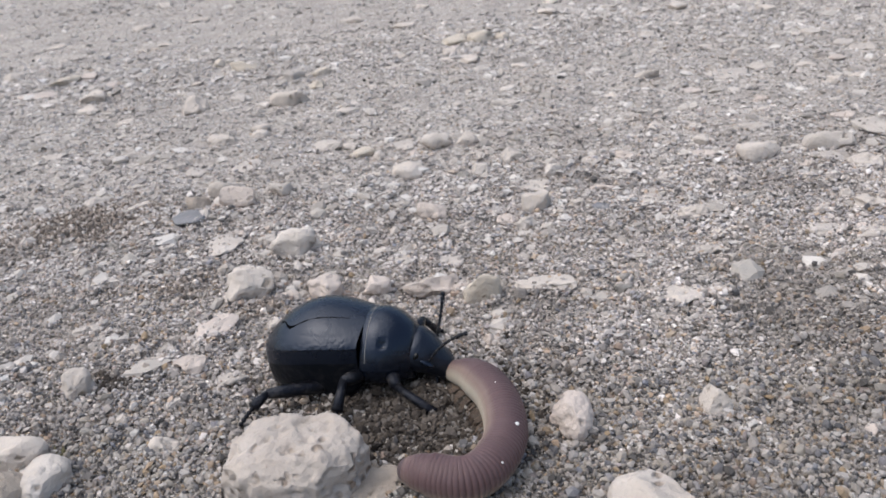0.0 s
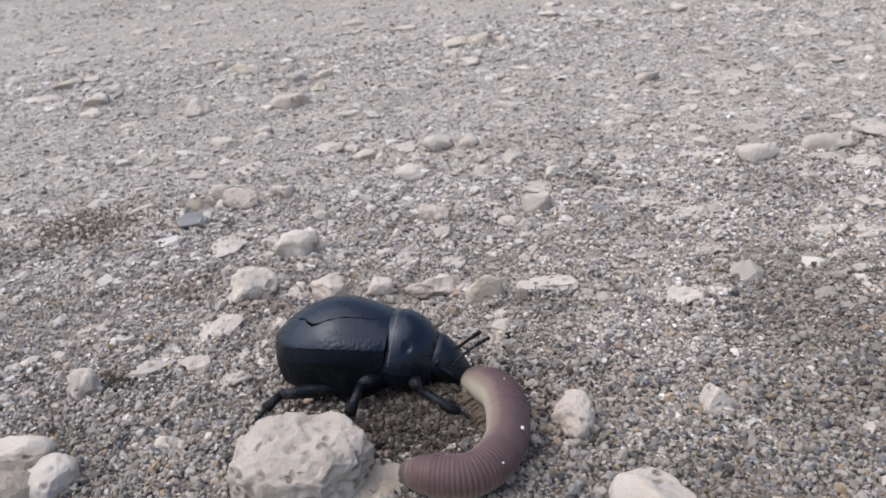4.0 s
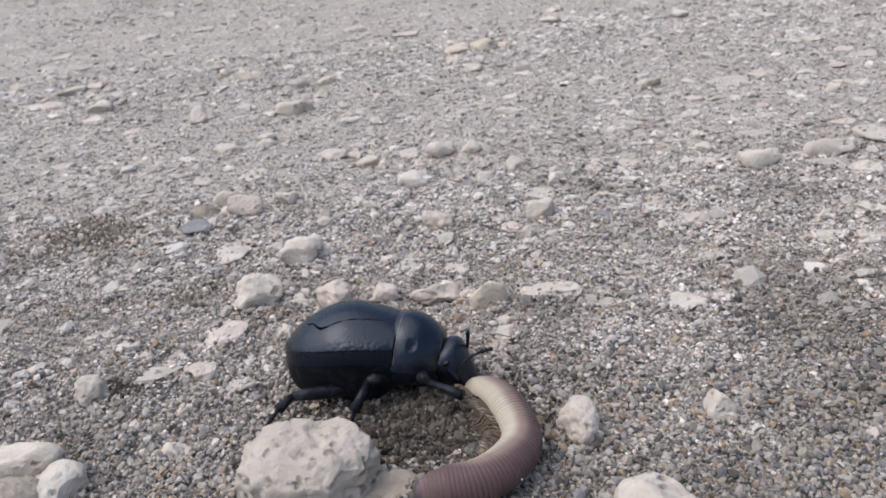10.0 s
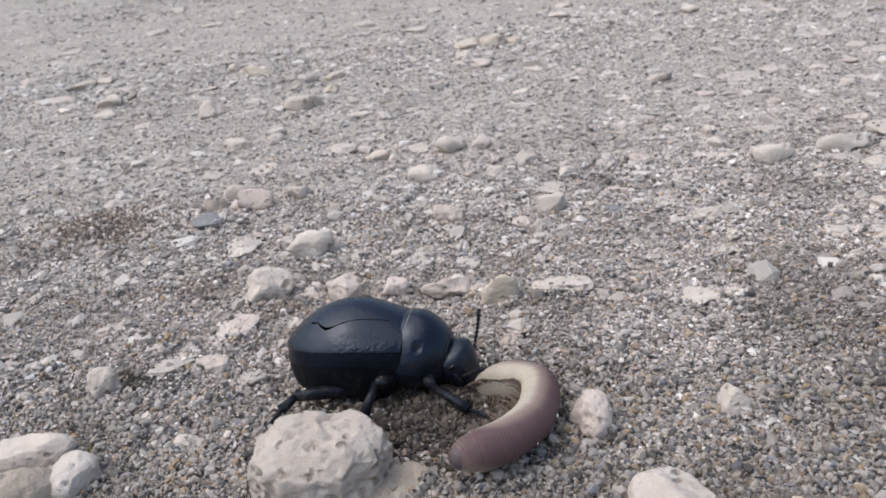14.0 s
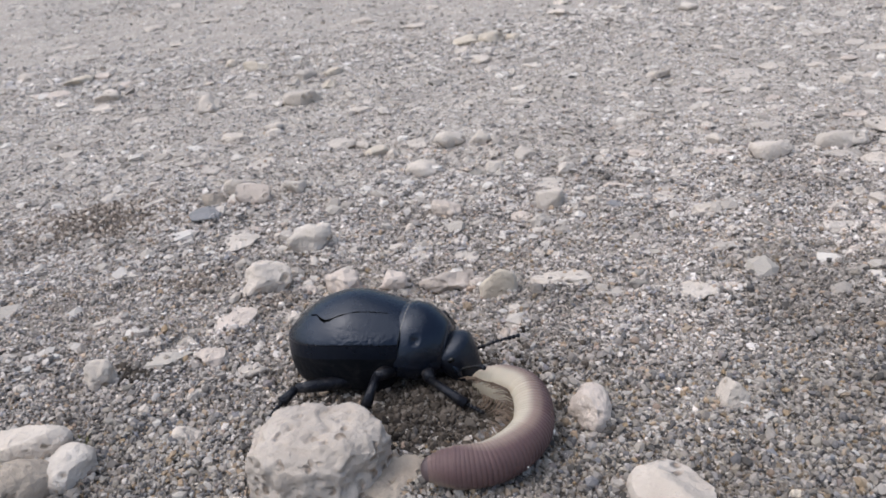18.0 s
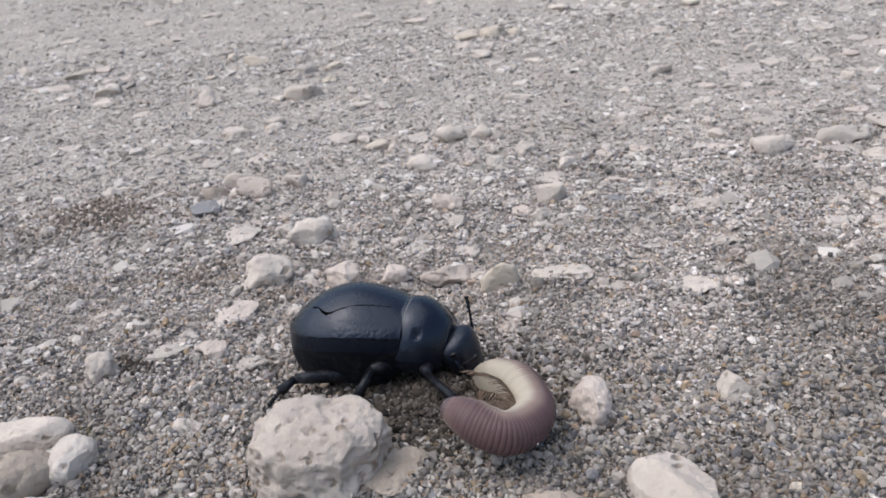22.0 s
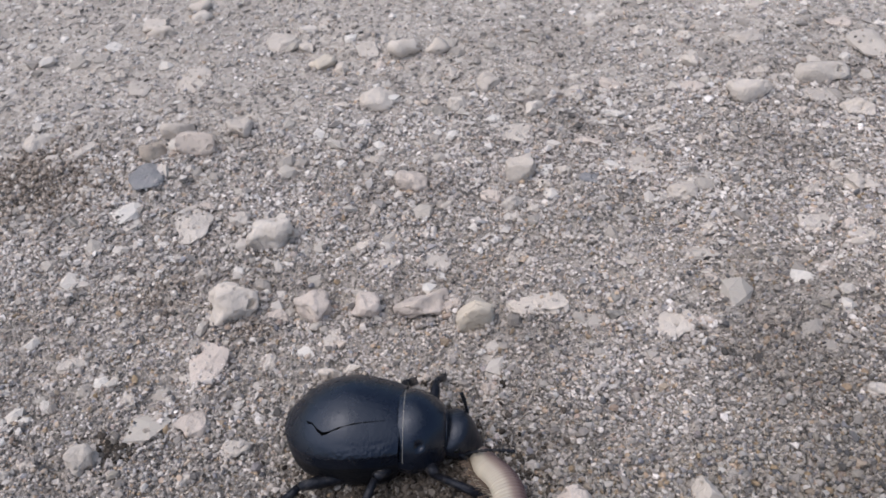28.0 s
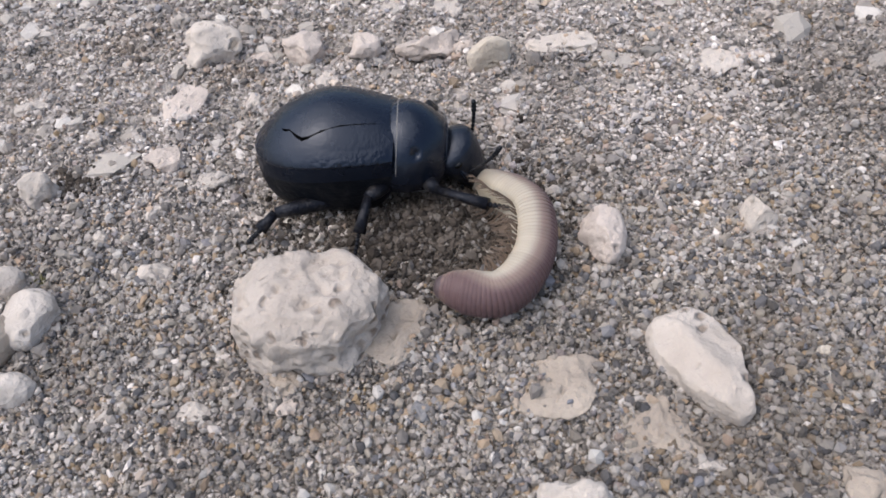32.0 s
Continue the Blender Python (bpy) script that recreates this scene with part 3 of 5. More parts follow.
stone(1.30, 9.51, 0.29, 0.31, 0.08, 4, "pink")
stone(1.55, 9.27, 0.33, 0.18, 0.14, 5, "white")
stone(4.00, 9.08, 0.41, 0.38, 0.11, -1, "cream")
stone(5.27, 12.45, 0.28, 0.40, 0.14, -1, "cream")
stone(5.84, 11.24, 0.66, 0.42, 0.22, -6, "cream")
stone(6.31, 11.44, 0.37, 0.47, 0.05, -5, "dusty", lobes=0.8, cuts=9)
stone(7.20, 11.58, 0.80, 0.50, 0.24, -9, "dusty", lobes=0.4)
stone(8.40, 12.34, 0.59, 0.88, 0.05, 0, "dusty", lobes=0.8, cuts=9)
stone(6.97, 10.98, 0.46, 0.54, 0.05, -1, "dusty", lobes=0.8, cuts=9)
stone(7.35, 10.53, 0.45, 0.43, 0.12, -9, "cream")
stone(6.38, 9.27, 0.18, 0.27, 0.15, 5, "white")
stone(6.50, 8.78, 0.38, 0.42, 0.11, -3, "cream")
stone(5.65, 8.20, 0.54, 0.38, 0.05, -5, "dusty", lobes=0.8, cuts=9)
stone(4.13, 8.26, 0.19, 0.16, 0.05, -10, "cream")
stone(6.15, 10.09, 0.24, 0.16, 0.06, 5, "cream")
stone(7.11, 10.22, 0.26, 0.15, 0.05, -1, "white")
stone(-3.13, 9.67, 0.50, 0.67, 0.05, 0, "dusty", lobes=0.8, cuts=9)
stone(-2.45, 9.71, 0.29, 0.29, 0.08, -5, "dusty")
stone(-1.90, 9.15, 0.73, 0.40, 0.37, 6, "white")
stone(-0.43, 9.57, 0.25, 0.26, 0.07, -5, "cream")
stone(0.32, 8.33, 0.50, 0.34, 0.05, -5, "dusty", lobes=0.8, cuts=9)
stone(-0.32, 8.41, 0.35, 0.29, 0.05, 6, "dusty", lobes=0.8, cuts=9)
stone(-0.63, 8.77, 0.20, 0.16, 0.06, 5, "cream")
stone(0.29, 8.96, 0.23, 0.19, 0.06, -7, "dusty")
stone(-2.37, 7.90, 0.66, 0.54, 0.36, 2, "cream", cuts=12, pitted=1.0)
stone(-2.81, 8.56, 0.23, 0.19, 0.12, -5, "cream")
stone(-1.33, 7.77, 0.44, 0.50, 0.22, 1, "pink", lobes=0.5)
stone(-0.64, 7.66, 0.38, 0.44, 0.21, 1, "pink", lobes=0.5)
stone(-1.07, 7.19, 0.25, 0.34, 0.05, 0, "dusty", lobes=0.8, cuts=9)
stone(-1.81, 7.65, 0.29, 0.25, 0.05, -5, "pink", lobes=0.8, cuts=9)
stone(0.10, 7.57, 0.68, 0.46, 0.22, 5, "pink", pitted=1.0)
stone(0.47, 7.49, 0.22, 0.33, 0.06, -10, "pink")
stone(0.73, 7.21, 0.50, 0.40, 0.38, 22, "tan", cuts=14, rough=0.05, pitted=0.1, lobes=0.4)
stone(1.56, 7.30, 0.73, 0.40, 0.05, -6, "cream", lobes=0.8, cuts=9)
stone(3.14, 6.76, 0.55, 0.53, 0.05, 1, "cream", lobes=0.8, cuts=9)
stone(2.49, 7.00, 0.21, 0.14, 0.11, -4, "grey")
stone(3.86, 7.84, 0.45, 0.25, 0.05, -9, "dusty", lobes=0.8, cuts=9)
stone(-4.76, 8.80, 0.59, 0.43, 0.05, 0, "dusty", lobes=0.8, cuts=9)
stone(-2.64, 7.00, 0.49, 0.74, 0.05, -4, "pink", lobes=0.8, cuts=9)
stone(-1.86, 6.92, 0.18, 0.27, 0.09, 5, "cream")
stone(-4.39, 7.34, 0.36, 0.27, 0.05, -5, "dusty", lobes=0.8, cuts=9)
stone(-3.55, 6.60, 0.17, 0.17, 0.05, -9, "cream")
stone(-3.14, 6.29, 0.12, 0.18, 0.06, -1, "white")
stone(-2.74, 6.18, 0.36, 0.34, 0.10, 6, "pink")
stone(-2.20, 5.76, 0.32, 0.27, 0.09, 0, "dusty")
stone(-3.92, 5.84, 0.30, 0.37, 0.26, 1, "cream")
stone(-1.14, 6.65, 0.27, 0.15, 0.11, -10, "cream")
stone(-0.83, 6.71, 0.21, 0.12, 0.09, 9, "white")
stone(0.74, 6.17, 0.19, 0.15, 0.10, 4, "pink")
stone(4.49, 14.27, 0.33, 0.22, 0.09, 5, "dusty")
stone(7.12, 14.07, 0.43, 0.40, 0.05, 0, "dusty", lobes=0.8, cuts=9)
stone(-0.53, 3.67, 0.69, 0.64, 0.05, 8, "brown", lobes=0.8, cuts=9)
stone(-3.63, 4.27, 0.43, 0.62, 0.23, -1, "white")
stone(-4.24, 4.72, 0.88, 0.44, 0.28, 6, "cream")
stone(-4.14, 3.93, 1.0, 0.56, 0.36, 32, "brown")
stone(-3.70, 3.61, 0.48, 0.30, 0.23, 4, "white")
stone(-2.60, 4.62, 0.26, 0.22, 0.14, -6, "cream")
stone(0.72, 3.02, 0.64, 0.55, 0.06, -5, "brown", lobes=0.6, cuts=7)
stone(1.35, 2.60, 0.60, 0.56, 0.06, 5, "brown", lobes=0.6, cuts=7)
stone(0.65, 2.05, 0.49, 0.42, 0.24, 6, "dusty", boxy=2.2, cuts=6, lobes=0.4)
stone(2.63, 1.97, 0.33, 0.36, 0.10, 0, "brown", lobes=0.4, cuts=5)
stone(-1.38, 3.35, 0.30, 0.34, 0.08, 10, "brown", lobes=0.8, cuts=9)
stone(-2.11, 3.18, 0.27, 0.23, 0.05, -10, "dusty", lobes=0.8, cuts=9)
stone(-1.35, 3.14, 0.20, 0.15, 0.05, 5, "pink", lobes=0.8, cuts=9)
stone(-4.49, 4.27, 0.24, 0.20, 0.13, 5, "cream")
stone(1.37, 4.42, 0.40, 0.58, 0.25, -8, "pink", cuts=3, rough=0.06, lobes=0.2, boxy=2.15, seed=11)
stone(2.74, 4.44, 0.29, 0.36, 0.22, 6, "cream", cuts=0, rough=0.06, lobes=0.3, boxy=2.2, pitted=0.3, seed=5, slices=((-0.75, 0.2, 0.55, 0.55), (0.72, 0.3, 0.6, 0.6), (0.0, -0.9, 0.35, 0.75)))
stone(3.20, 4.61, 0.11, 0.12, 0.06, 5, "grey")
stone(-3.64, 2.70, 0.23, 0.16, 0.05, 0, "dusty", lobes=0.8, cuts=9)
stone(-6.19, 19.80, 0.65, 0.97, 0.52, 1, "cream")
stone(-3.89, 16.94, 0.44, 0.45, 0.23, 6, "cream")
stone(-4.71, 16.23, 0.53, 0.53, 0.15, 5, "cream")
stone(-15.21, 28.16, 0.75, 0.69, 0.39, 6, "cream")
stone(-12.60, 26.49, 0.89, 1.34, 0.25, -6, "tan")
stone(-9.92, 22.34, 0.78, 0.76, 0.41, 9, "cream")
stone(-9.64, 21.05, 0.62, 0.89, 0.17, 5, "cream")
stone(-7.98, 19.34, 0.46, 0.66, 0.13, -9, "cream")
stone(-7.15, 26.71, 0.40, 0.60, 0.32, 5, "tan")
stone(-5.96, 25.42, 0.87, 0.55, 0.45, 9, "tan")
stone(-3.92, 22.64, 0.78, 1.16, 0.40, 1, "dusty")
stone(-3.09, 23.08, 0.53, 0.79, 0.27, -10, "tan")
stone(-3.01, 21.05, 0.46, 0.43, 0.24, 9, "tan")
stone(-3.52, 19.34, 1.01, 0.55, 0.52, 0, "cream")
stone(-1.82, 18.74, 0.59, 0.88, 0.05, 0, "dusty", lobes=0.8, cuts=9)
stone(-1.32, 20.17, 0.22, 0.33, 0.18, -5, "white")
stone(1.25, 26.15, 0.97, 1.46, 0.27, -10, "tan")
stone(2.13, 25.92, 0.87, 1.31, 0.45, 4, "tan")
stone(2.85, 25.96, 0.48, 0.73, 0.25, 3, "tan")
stone(0.97, 24.17, 0.46, 0.45, 0.24, 0, "cream")
stone(1.50, 22.44, 0.60, 0.61, 0.17, -7, "cream")
stone(7.15, 23.31, 0.50, 0.33, 0.26, 6, "white")
stone(9.69, 28.64, 0.64, 0.93, 0.33, 8, "white")
stone(8.16, 20.70, 0.48, 0.48, 0.13, 1, "cream")
stone(8.61, 19.37, 0.52, 0.37, 0.27, 5, "white")
stone(5.76, 18.06, 0.58, 0.32, 0.30, 1, "cream")
stone(7.61, 17.43, 1.09, 1.04, 0.09, -1, "dusty", lobes=0.8, cuts=9)
stone(9.37, 15.80, 0.39, 0.21, 0.20, -5, "cream")
stone(2.04, 16.94, 0.61, 0.34, 0.17, 1, "dusty")
stone(4.07, 19.87, 0.47, 0.43, 0.13, 0, "dusty")
stone(0.96, 17.39, 0.35, 0.52, 0.10, -10, "dusty")
stone(0.16, 19.99, 0.55, 0.57, 0.15, 5, "grey")
stone(2.86, 20.83, 0.39, 0.56, 0.11, -4, "cream")
stone(-0.59, 17.79, 0.35, 0.42, 0.10, -5, "dusty")
stone(5.35, 12.58, 0.26, 0.39, 0.13, 0, "white")
stone(3.10, 11.88, 0.20, 0.31, 0.06, -10, "cream")
stone(-2.91, 34.28, 1.00, 1.09, 0.28, 5, "dusty")
stone(-14.08, 39.80, 1.16, 0.99, 0.32, 0, "dusty")
stone(11.50, 21.53, 0.66, 0.53, 0.18, 0, "dusty")
stone(5.11, 30.70, 0.68, 0.91, 0.19, 0, "cream")
stone(-11.48, 41.10, 0.88, 1.32, 0.25, -5, "cream")
stone(-16.90, 36.00, 0.79, 1.18, 0.22, -5, "cream")
stone(-16.19, 51.07, 1.08, 1.62, 0.30, 0, "dusty")
stone(0.14, 36.93, 0.69, 1.01, 0.19, -10, "cream")
stone(12.15, 26.35, 0.59, 0.74, 0.16, 0, "cream")
stone(11.50, 18.67, 0.58, 0.57, 0.16, 0, "dusty")
stone(-0.10, 8.91, 0.11, 0.10, 0.05, 35, "white", lobes=0.8, cuts=9)
stone(-0.93, 8.56, 0.13, 0.08, 0.05, -24, "pink", lobes=0.8, cuts=9)
stone(0.66, 9.45, 0.25, 0.15, 0.06, 37, "cream", lobes=0.8, cuts=9)
stone(0.80, 11.90, 0.30, 0.28, 0.10, 20, "grey")
stone(3.73, 12.03, 0.41, 0.25, 0.10, -32, "pink")
stone(3.01, 7.88, 0.21, 0.12, 0.06, -39, "pink")
stone(2.57, 7.25, 0.18, 0.15, 0.09, 20, "grey")
stone(2.60, 6.79, 0.16, 0.10, 0.06, -7, "grey")
stone(3.59, 6.70, 0.26, 0.15, 0.05, -11, "pink", lobes=0.8, cuts=9)
stone(3.84, 7.32, 0.20, 0.16, 0.09, -16, "pink")
stone(1.47, 8.23, 0.32, 0.19, 0.07, 29, "dusty")
stone(2.79, 6.22, 0.13, 0.12, 0.06, 20, "pink")
stone(5.03, 5.39, 0.27, 0.17, 0.11, -21, "dusty")
stone(0.52, 5.21, 0.10, 0.06, 0.05, -21, "white", lobes=0.8, cuts=9)
stone(1.04, 5.05, 0.09, 0.09, 0.05, 9, "pink", lobes=0.8, cuts=9)
stone(-3.18, 5.14, 0.15, 0.13, 0.08, -32, "cream")
stone(-2.75, 5.47, 0.18, 0.11, 0.06, 35, "white")
stone(-4.66, 7.09, 0.16, 0.11, 0.06, -2, "cream")
stone(3.02, 10.55, 0.41, 0.25, 0.08, -37, "pink")
stone(5.99, 7.69, 0.43, 0.26, 0.08, 20, "cream")
stone(5.36, 7.32, 0.25, 0.15, 0.06, 9, "pink")
stone(3.40, 4.46, 0.13, 0.08, 0.05, 10, "dusty", lobes=0.8, cuts=9)
stone(3.97, 3.90, 0.15, 0.12, 0.07, 16, "pink")
stone(2.14, 4.98, 0.13, 0.08, 0.06, -23, "grey", lobes=0.8, cuts=9)
stone(-4.82, 5.80, 0.18, 0.13, 0.08, -28, "cream")
stone(-4.60, 5.95, 0.23, 0.14, 0.08, -23, "cream")
stone(-3.70, 5.56, 0.14, 0.09, 0.06, 23, "grey", lobes=0.8, cuts=9)
stone(-3.47, 4.99, 0.21, 0.12, 0.07, -13, "grey")
stone(4.30, 11.14, 0.40, 0.24, 0.08, 15, "cream")
stone(6.31, 11.88, 0.43, 0.26, 0.09, 13, "cream")
stone(-0.18, 13.67, 0.22, 0.20, 0.08, 9, "pink")
stone(-1.23, 13.96, 0.49, 0.39, 0.16, 33, "tan")
stone(-1.56, 14.71, 0.30, 0.33, 0.13, 28, "cream")
stone(0.50, 9.89, 0.12, 0.09, 0.05, 12, "pink", lobes=0.8, cuts=9)
stone(6.40, 10.59, 0.24, 0.15, 0.07, -11, "pink")
stone(5.10, 10.18, 0.25, 0.15, 0.06, -37, "cream")
stone(5.86, 8.82, 0.33, 0.20, 0.06, 37, "cream")
stone(6.73, 8.20, 0.36, 0.22, 0.06, 1, "white")
stone(5.98, 8.00, 0.23, 0.14, 0.05, 33, "pink", lobes=0.8, cuts=9)
stone(2.50, 8.34, 0.18, 0.11, 0.05, -27, "pink", lobes=0.8, cuts=9)
stone(2.95, 5.95, 0.13, 0.08, 0.05, 33, "white", lobes=0.8, cuts=9)
stone(-0.37, 6.10, 0.14, 0.08, 0.05, -4, "cream", lobes=0.8, cuts=9)
stone(-3.00, 10.14, 0.24, 0.14, 0.05, -25, "pink", lobes=0.8, cuts=9)
stone(-5.01, 10.13, 0.29, 0.17, 0.07, -32, "grey")
stone(-4.13, 9.84, 0.22, 0.13, 0.06, 21, "dusty")
stone(-5.60, 10.06, 0.25, 0.15, 0.06, 4, "cream")
stone(-2.31, 8.87, 0.18, 0.11, 0.06, -32, "grey", lobes=0.8, cuts=9)
stone(-3.22, 8.98, 0.19, 0.12, 0.07, -21, "dusty")
stone(-0.34, 2.94, 0.20, 0.12, 0.07, -38, "slate")
stone(1.64, 2.27, 0.22, 0.13, 0.06, -3, "dusty")
stone(0.12, 2.58, 0.07, 0.09, 0.05, 13, "dusty", lobes=0.8, cuts=9)
stone(-1.47, 3.14, 0.06, 0.04, 0.05, -35, "cream", lobes=0.8, cuts=9)
stone(2.49, 4.21, 0.08, 0.06, 0.05, 37, "grey", lobes=0.8, cuts=9)
stone(-0.66, 3.10, 0.09, 0.05, 0.05, 38, "grey", lobes=0.8, cuts=9)
stone(-1.85, 3.37, 0.11, 0.06, 0.05, 8, "cream", lobes=0.8, cuts=9)
stone(-2.80, 3.26, 0.30, 0.18, 0.06, 35, "dusty")
stone(-0.51, 2.74, 0.08, 0.05, 0.05, 2, "tan", lobes=0.8, cuts=9)
stone(0.22, 2.98, 0.08, 0.05, 0.05, 30, "slate", lobes=0.8, cuts=9)
stone(2.49, 3.26, 0.12, 0.07, 0.05, -5, "grey", lobes=0.8, cuts=9)
stone(3.20, 3.42, 0.13, 0.08, 0.05, 24, "slate", lobes=0.8, cuts=9)
stone(2.75, 3.01, 0.11, 0.07, 0.05, -10, "tan", lobes=0.8, cuts=9)
stone(1.44, 3.42, 0.08, 0.05, 0.05, -1, "cream", lobes=0.8, cuts=9)
stone(0.90, 3.73, 0.10, 0.06, 0.05, -40, "grey", lobes=0.8, cuts=9)
stone(-0.86, 2.56, 0.11, 0.06, 0.05, -31, "tan", lobes=0.8, cuts=9)
stone(-2.42, 3.50, 0.11, 0.07, 0.05, -27, "grey", lobes=0.8, cuts=9)
stone(-2.95, 5.11, 0.10, 0.08, 0.05, 36, "tan", lobes=0.8, cuts=9)
stone(-12.46, 24.11, 1.26, 1.05, 0.14, -36, "pink")
stone(-11.42, 22.33, 0.39, 0.51, 0.11, 12, "white")
stone(-0.69, 20.13, 0.19, 0.25, 0.09, 38, "cream")
stone(-1.86, 17.75, 0.73, 0.50, 0.10, -21, "cream")
stone(1.21, 23.18, 1.10, 0.79, 0.12, 3, "cream")
stone(4.52, 16.53, 0.28, 0.36, 0.11, 6, "cream")
stone(2.25, 18.62, 0.45, 0.54, 0.10, 8, "white")
stone(3.04, 15.76, 0.40, 0.27, 0.06, 18, "dusty", lobes=0.8, cuts=9)
stone(4.99, 11.67, 0.54, 0.32, 0.07, 9, "pink")
stone(7.38, 14.96, 0.41, 0.36, 0.07, 31, "pink")
stone(9.46, 17.39, 0.47, 0.48, 0.09, 39, "cream")
stone(10.37, 17.69, 0.39, 0.50, 0.14, -6, "pink")
stone(8.47, 17.87, 0.47, 0.61, 0.12, -10, "dusty")
stone(8.56, 25.37, 0.41, 0.54, 0.11, 15, "cream")
stone(5.73, 33.74, 0.57, 0.75, 0.17, 26, "cream")
stone(7.44, 30.31, 0.57, 0.74, 0.16, 30, "cream")
stone(10.16, 16.19, 0.45, 0.45, 0.08, -39, "cream")
stone(11.48, 19.64, 0.71, 0.61, 0.10, 34, "dusty")
stone(2.13, 9.60, 0.20, 0.19, 0.06, -38, "cream", lobes=0.8, cuts=9)
stone(-5.64, 13.28, 0.37, 0.29, 0.06, 8, "dusty")
stone(-5.36, 12.06, 0.57, 0.35, 0.06, 38, "dusty")
stone(-8.68, 16.42, 0.60, 0.53, 0.06, 35, "dusty")
stone(-5.13, 14.37, 0.38, 0.32, 0.06, 40, "dusty")
stone(-4.17, 19.41, 0.48, 0.50, 0.09, -33, "white")
stone(-10.97, 33.15, 0.64, 0.83, 0.12, 19, "cream")
stone(-16.40, 33.66, 1.14, 1.48, 0.06, 5, "dusty")
stone(-10.29, 24.88, 0.63, 0.82, 0.14, 5, "pink")
stone(-11.97, 27.00, 0.77, 1.01, 0.20, 37, "pink")
stone(-2.14, 26.36, 0.49, 0.64, 0.09, 22, "cream")
stone(-0.59, 31.10, 0.96, 1.12, 0.13, 35, "cream")
stone(-0.85, 23.09, 0.44, 0.52, 0.08, -38, "cream")
stone(9.23, 23.93, 0.52, 0.62, 0.09, -8, "cream")
stone(10.93, 21.56, 0.56, 0.55, 0.08, -2, "dusty")
stone(5.93, 20.94, 0.41, 0.46, 0.08, 35, "grey")
stone(6.27, 16.34, 0.57, 0.39, 0.08, 0, "pink")
stone(4.74, 13.72, 0.36, 0.29, 0.07, 6, "white")
stone(5.40, 13.24, 0.31, 0.28, 0.07, 0, "white")
stone(6.53, 12.98, 0.60, 0.36, 0.06, 7, "dusty")
stone(8.24, 13.09, 0.38, 0.37, 0.08, -7, "pink")
stone(2.91, 13.84, 0.26, 0.22, 0.05, -2, "grey", lobes=0.8, cuts=9)
stone(4.06, 10.58, 0.40, 0.24, 0.06, 8, "dusty")
stone(1.09, 10.45, 0.21, 0.14, 0.05, -37, "cream", lobes=0.8, cuts=9)


def drifts():
    """Sand banked against the feet of the stones and strewn over the low ones."""
    pick = np.random.default_rng(19)
    xy, lift = [], []
    for x, y, w, d, h, turn in BASES:
        n = int(190 * (w + d)) if y < 9 else int(80 * (w + d))
        a = pick.uniform(0, 2 * np.pi, n)
        far = 1.0 + np.abs(pick.normal(0, 0.14, n)) if h > 0.09 else pick.normal(0.98, 0.13, n)
        if h <= 0.09:
            far[: n // 6] = np.sqrt(pick.uniform(0, 1, n // 6))
        u, v = 0.5 * w * far * np.cos(a), 0.5 * d * far * np.sin(a)
        c, k = math.cos(radians(turn)), math.sin(radians(turn))
        xy.append(np.stack([x + u * c - v * k, y + u * k + v * c], -1))
        inside = np.clip(1.05 - far, 0, 1)
        lift.append(np.where(inside > 0, (h if h <= 0.09 else 0) * np.minimum(inside * 2.2, 0.9), 0.03 * np.clip(1.2 - far, 0, 0.2) / 0.2))
    xy, lift = np.concatenate(xy), np.concatenate(lift)
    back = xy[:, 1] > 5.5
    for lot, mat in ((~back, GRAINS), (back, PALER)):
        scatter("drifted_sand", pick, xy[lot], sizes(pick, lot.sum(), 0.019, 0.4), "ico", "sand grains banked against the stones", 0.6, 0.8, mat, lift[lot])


drifts()


# ---- a sprig of moss ----
def moss():
    """Short pointed leaflets fanning out from one foot."""
    pick = random.Random(5)
    pieces = []
    for _ in range(34):
        a, lift, long = pick.uniform(0, 6.28), pick.uniform(0.3, 1.3), pick.uniform(0.05, 0.11)
        way = Vector((math.cos(a) * math.cos(lift), math.sin(a) * math.cos(lift), math.sin(lift)))
        foot = Vector((pick.gauss(0, 0.04), pick.gauss(0, 0.03), 0.0))
        pieces.append(tube([foot, foot + way * long * 0.5, foot + way * long + Vector((0, 0, -0.012))], [0.006, 0.011, 0.002], 4))
    ob = new("moss_tuft", mesh_of("moss_tuft", *joined(*pieces), MOSS))
    ob.matrix_basis = cm(-3.70, 4.74, float(lumps(-3.70, 4.74)))
    return tagged(ob, "tiny olive-green moss tuft growing beside a white stone", "moss")


moss()


# ---- beetle ----
def dome(x, w, top, keel, low, side, n=16, tuck=0.88, edge=60, strip=0.0, ledge=False):
    """Half a cross-section, from the middle line over the back to a crease at the keel, down a strip below it, and in underneath."""
    pts = []
    last = radians(edge)
    for i in range(n):
        a = last * i / (n - 1)
        pts.append((x, side * w * math.sin(a) / math.sin(last), keel + (top - keel) * (math.cos(a) - math.cos(last)) / (1 - math.cos(last))))
    pts.append((x, side * w * 1.006, keel - 0.008))
    pts.append((x, side * w * 0.996, keel - 0.022))
    foot = keel - 0.022 - strip
    if ledge:
        pts.append((x, side * (w * 0.998 + strip * 0.10), keel - 0.022 - strip * 0.5))
        pts.append((x, side * (w * 0.998 + strip * 0.13), foot + 0.008))
    wide = w * 0.996 + strip * 0.08
    for i in range(1, 8):
        a = 0.5 * math.pi * i / 7
        pts.append((x, side * (w * tuck + (wide - w * tuck) * math.cos(a) ** 0.8), foot - max(foot - low, 0.01) * math.sin(a)))
    return pts


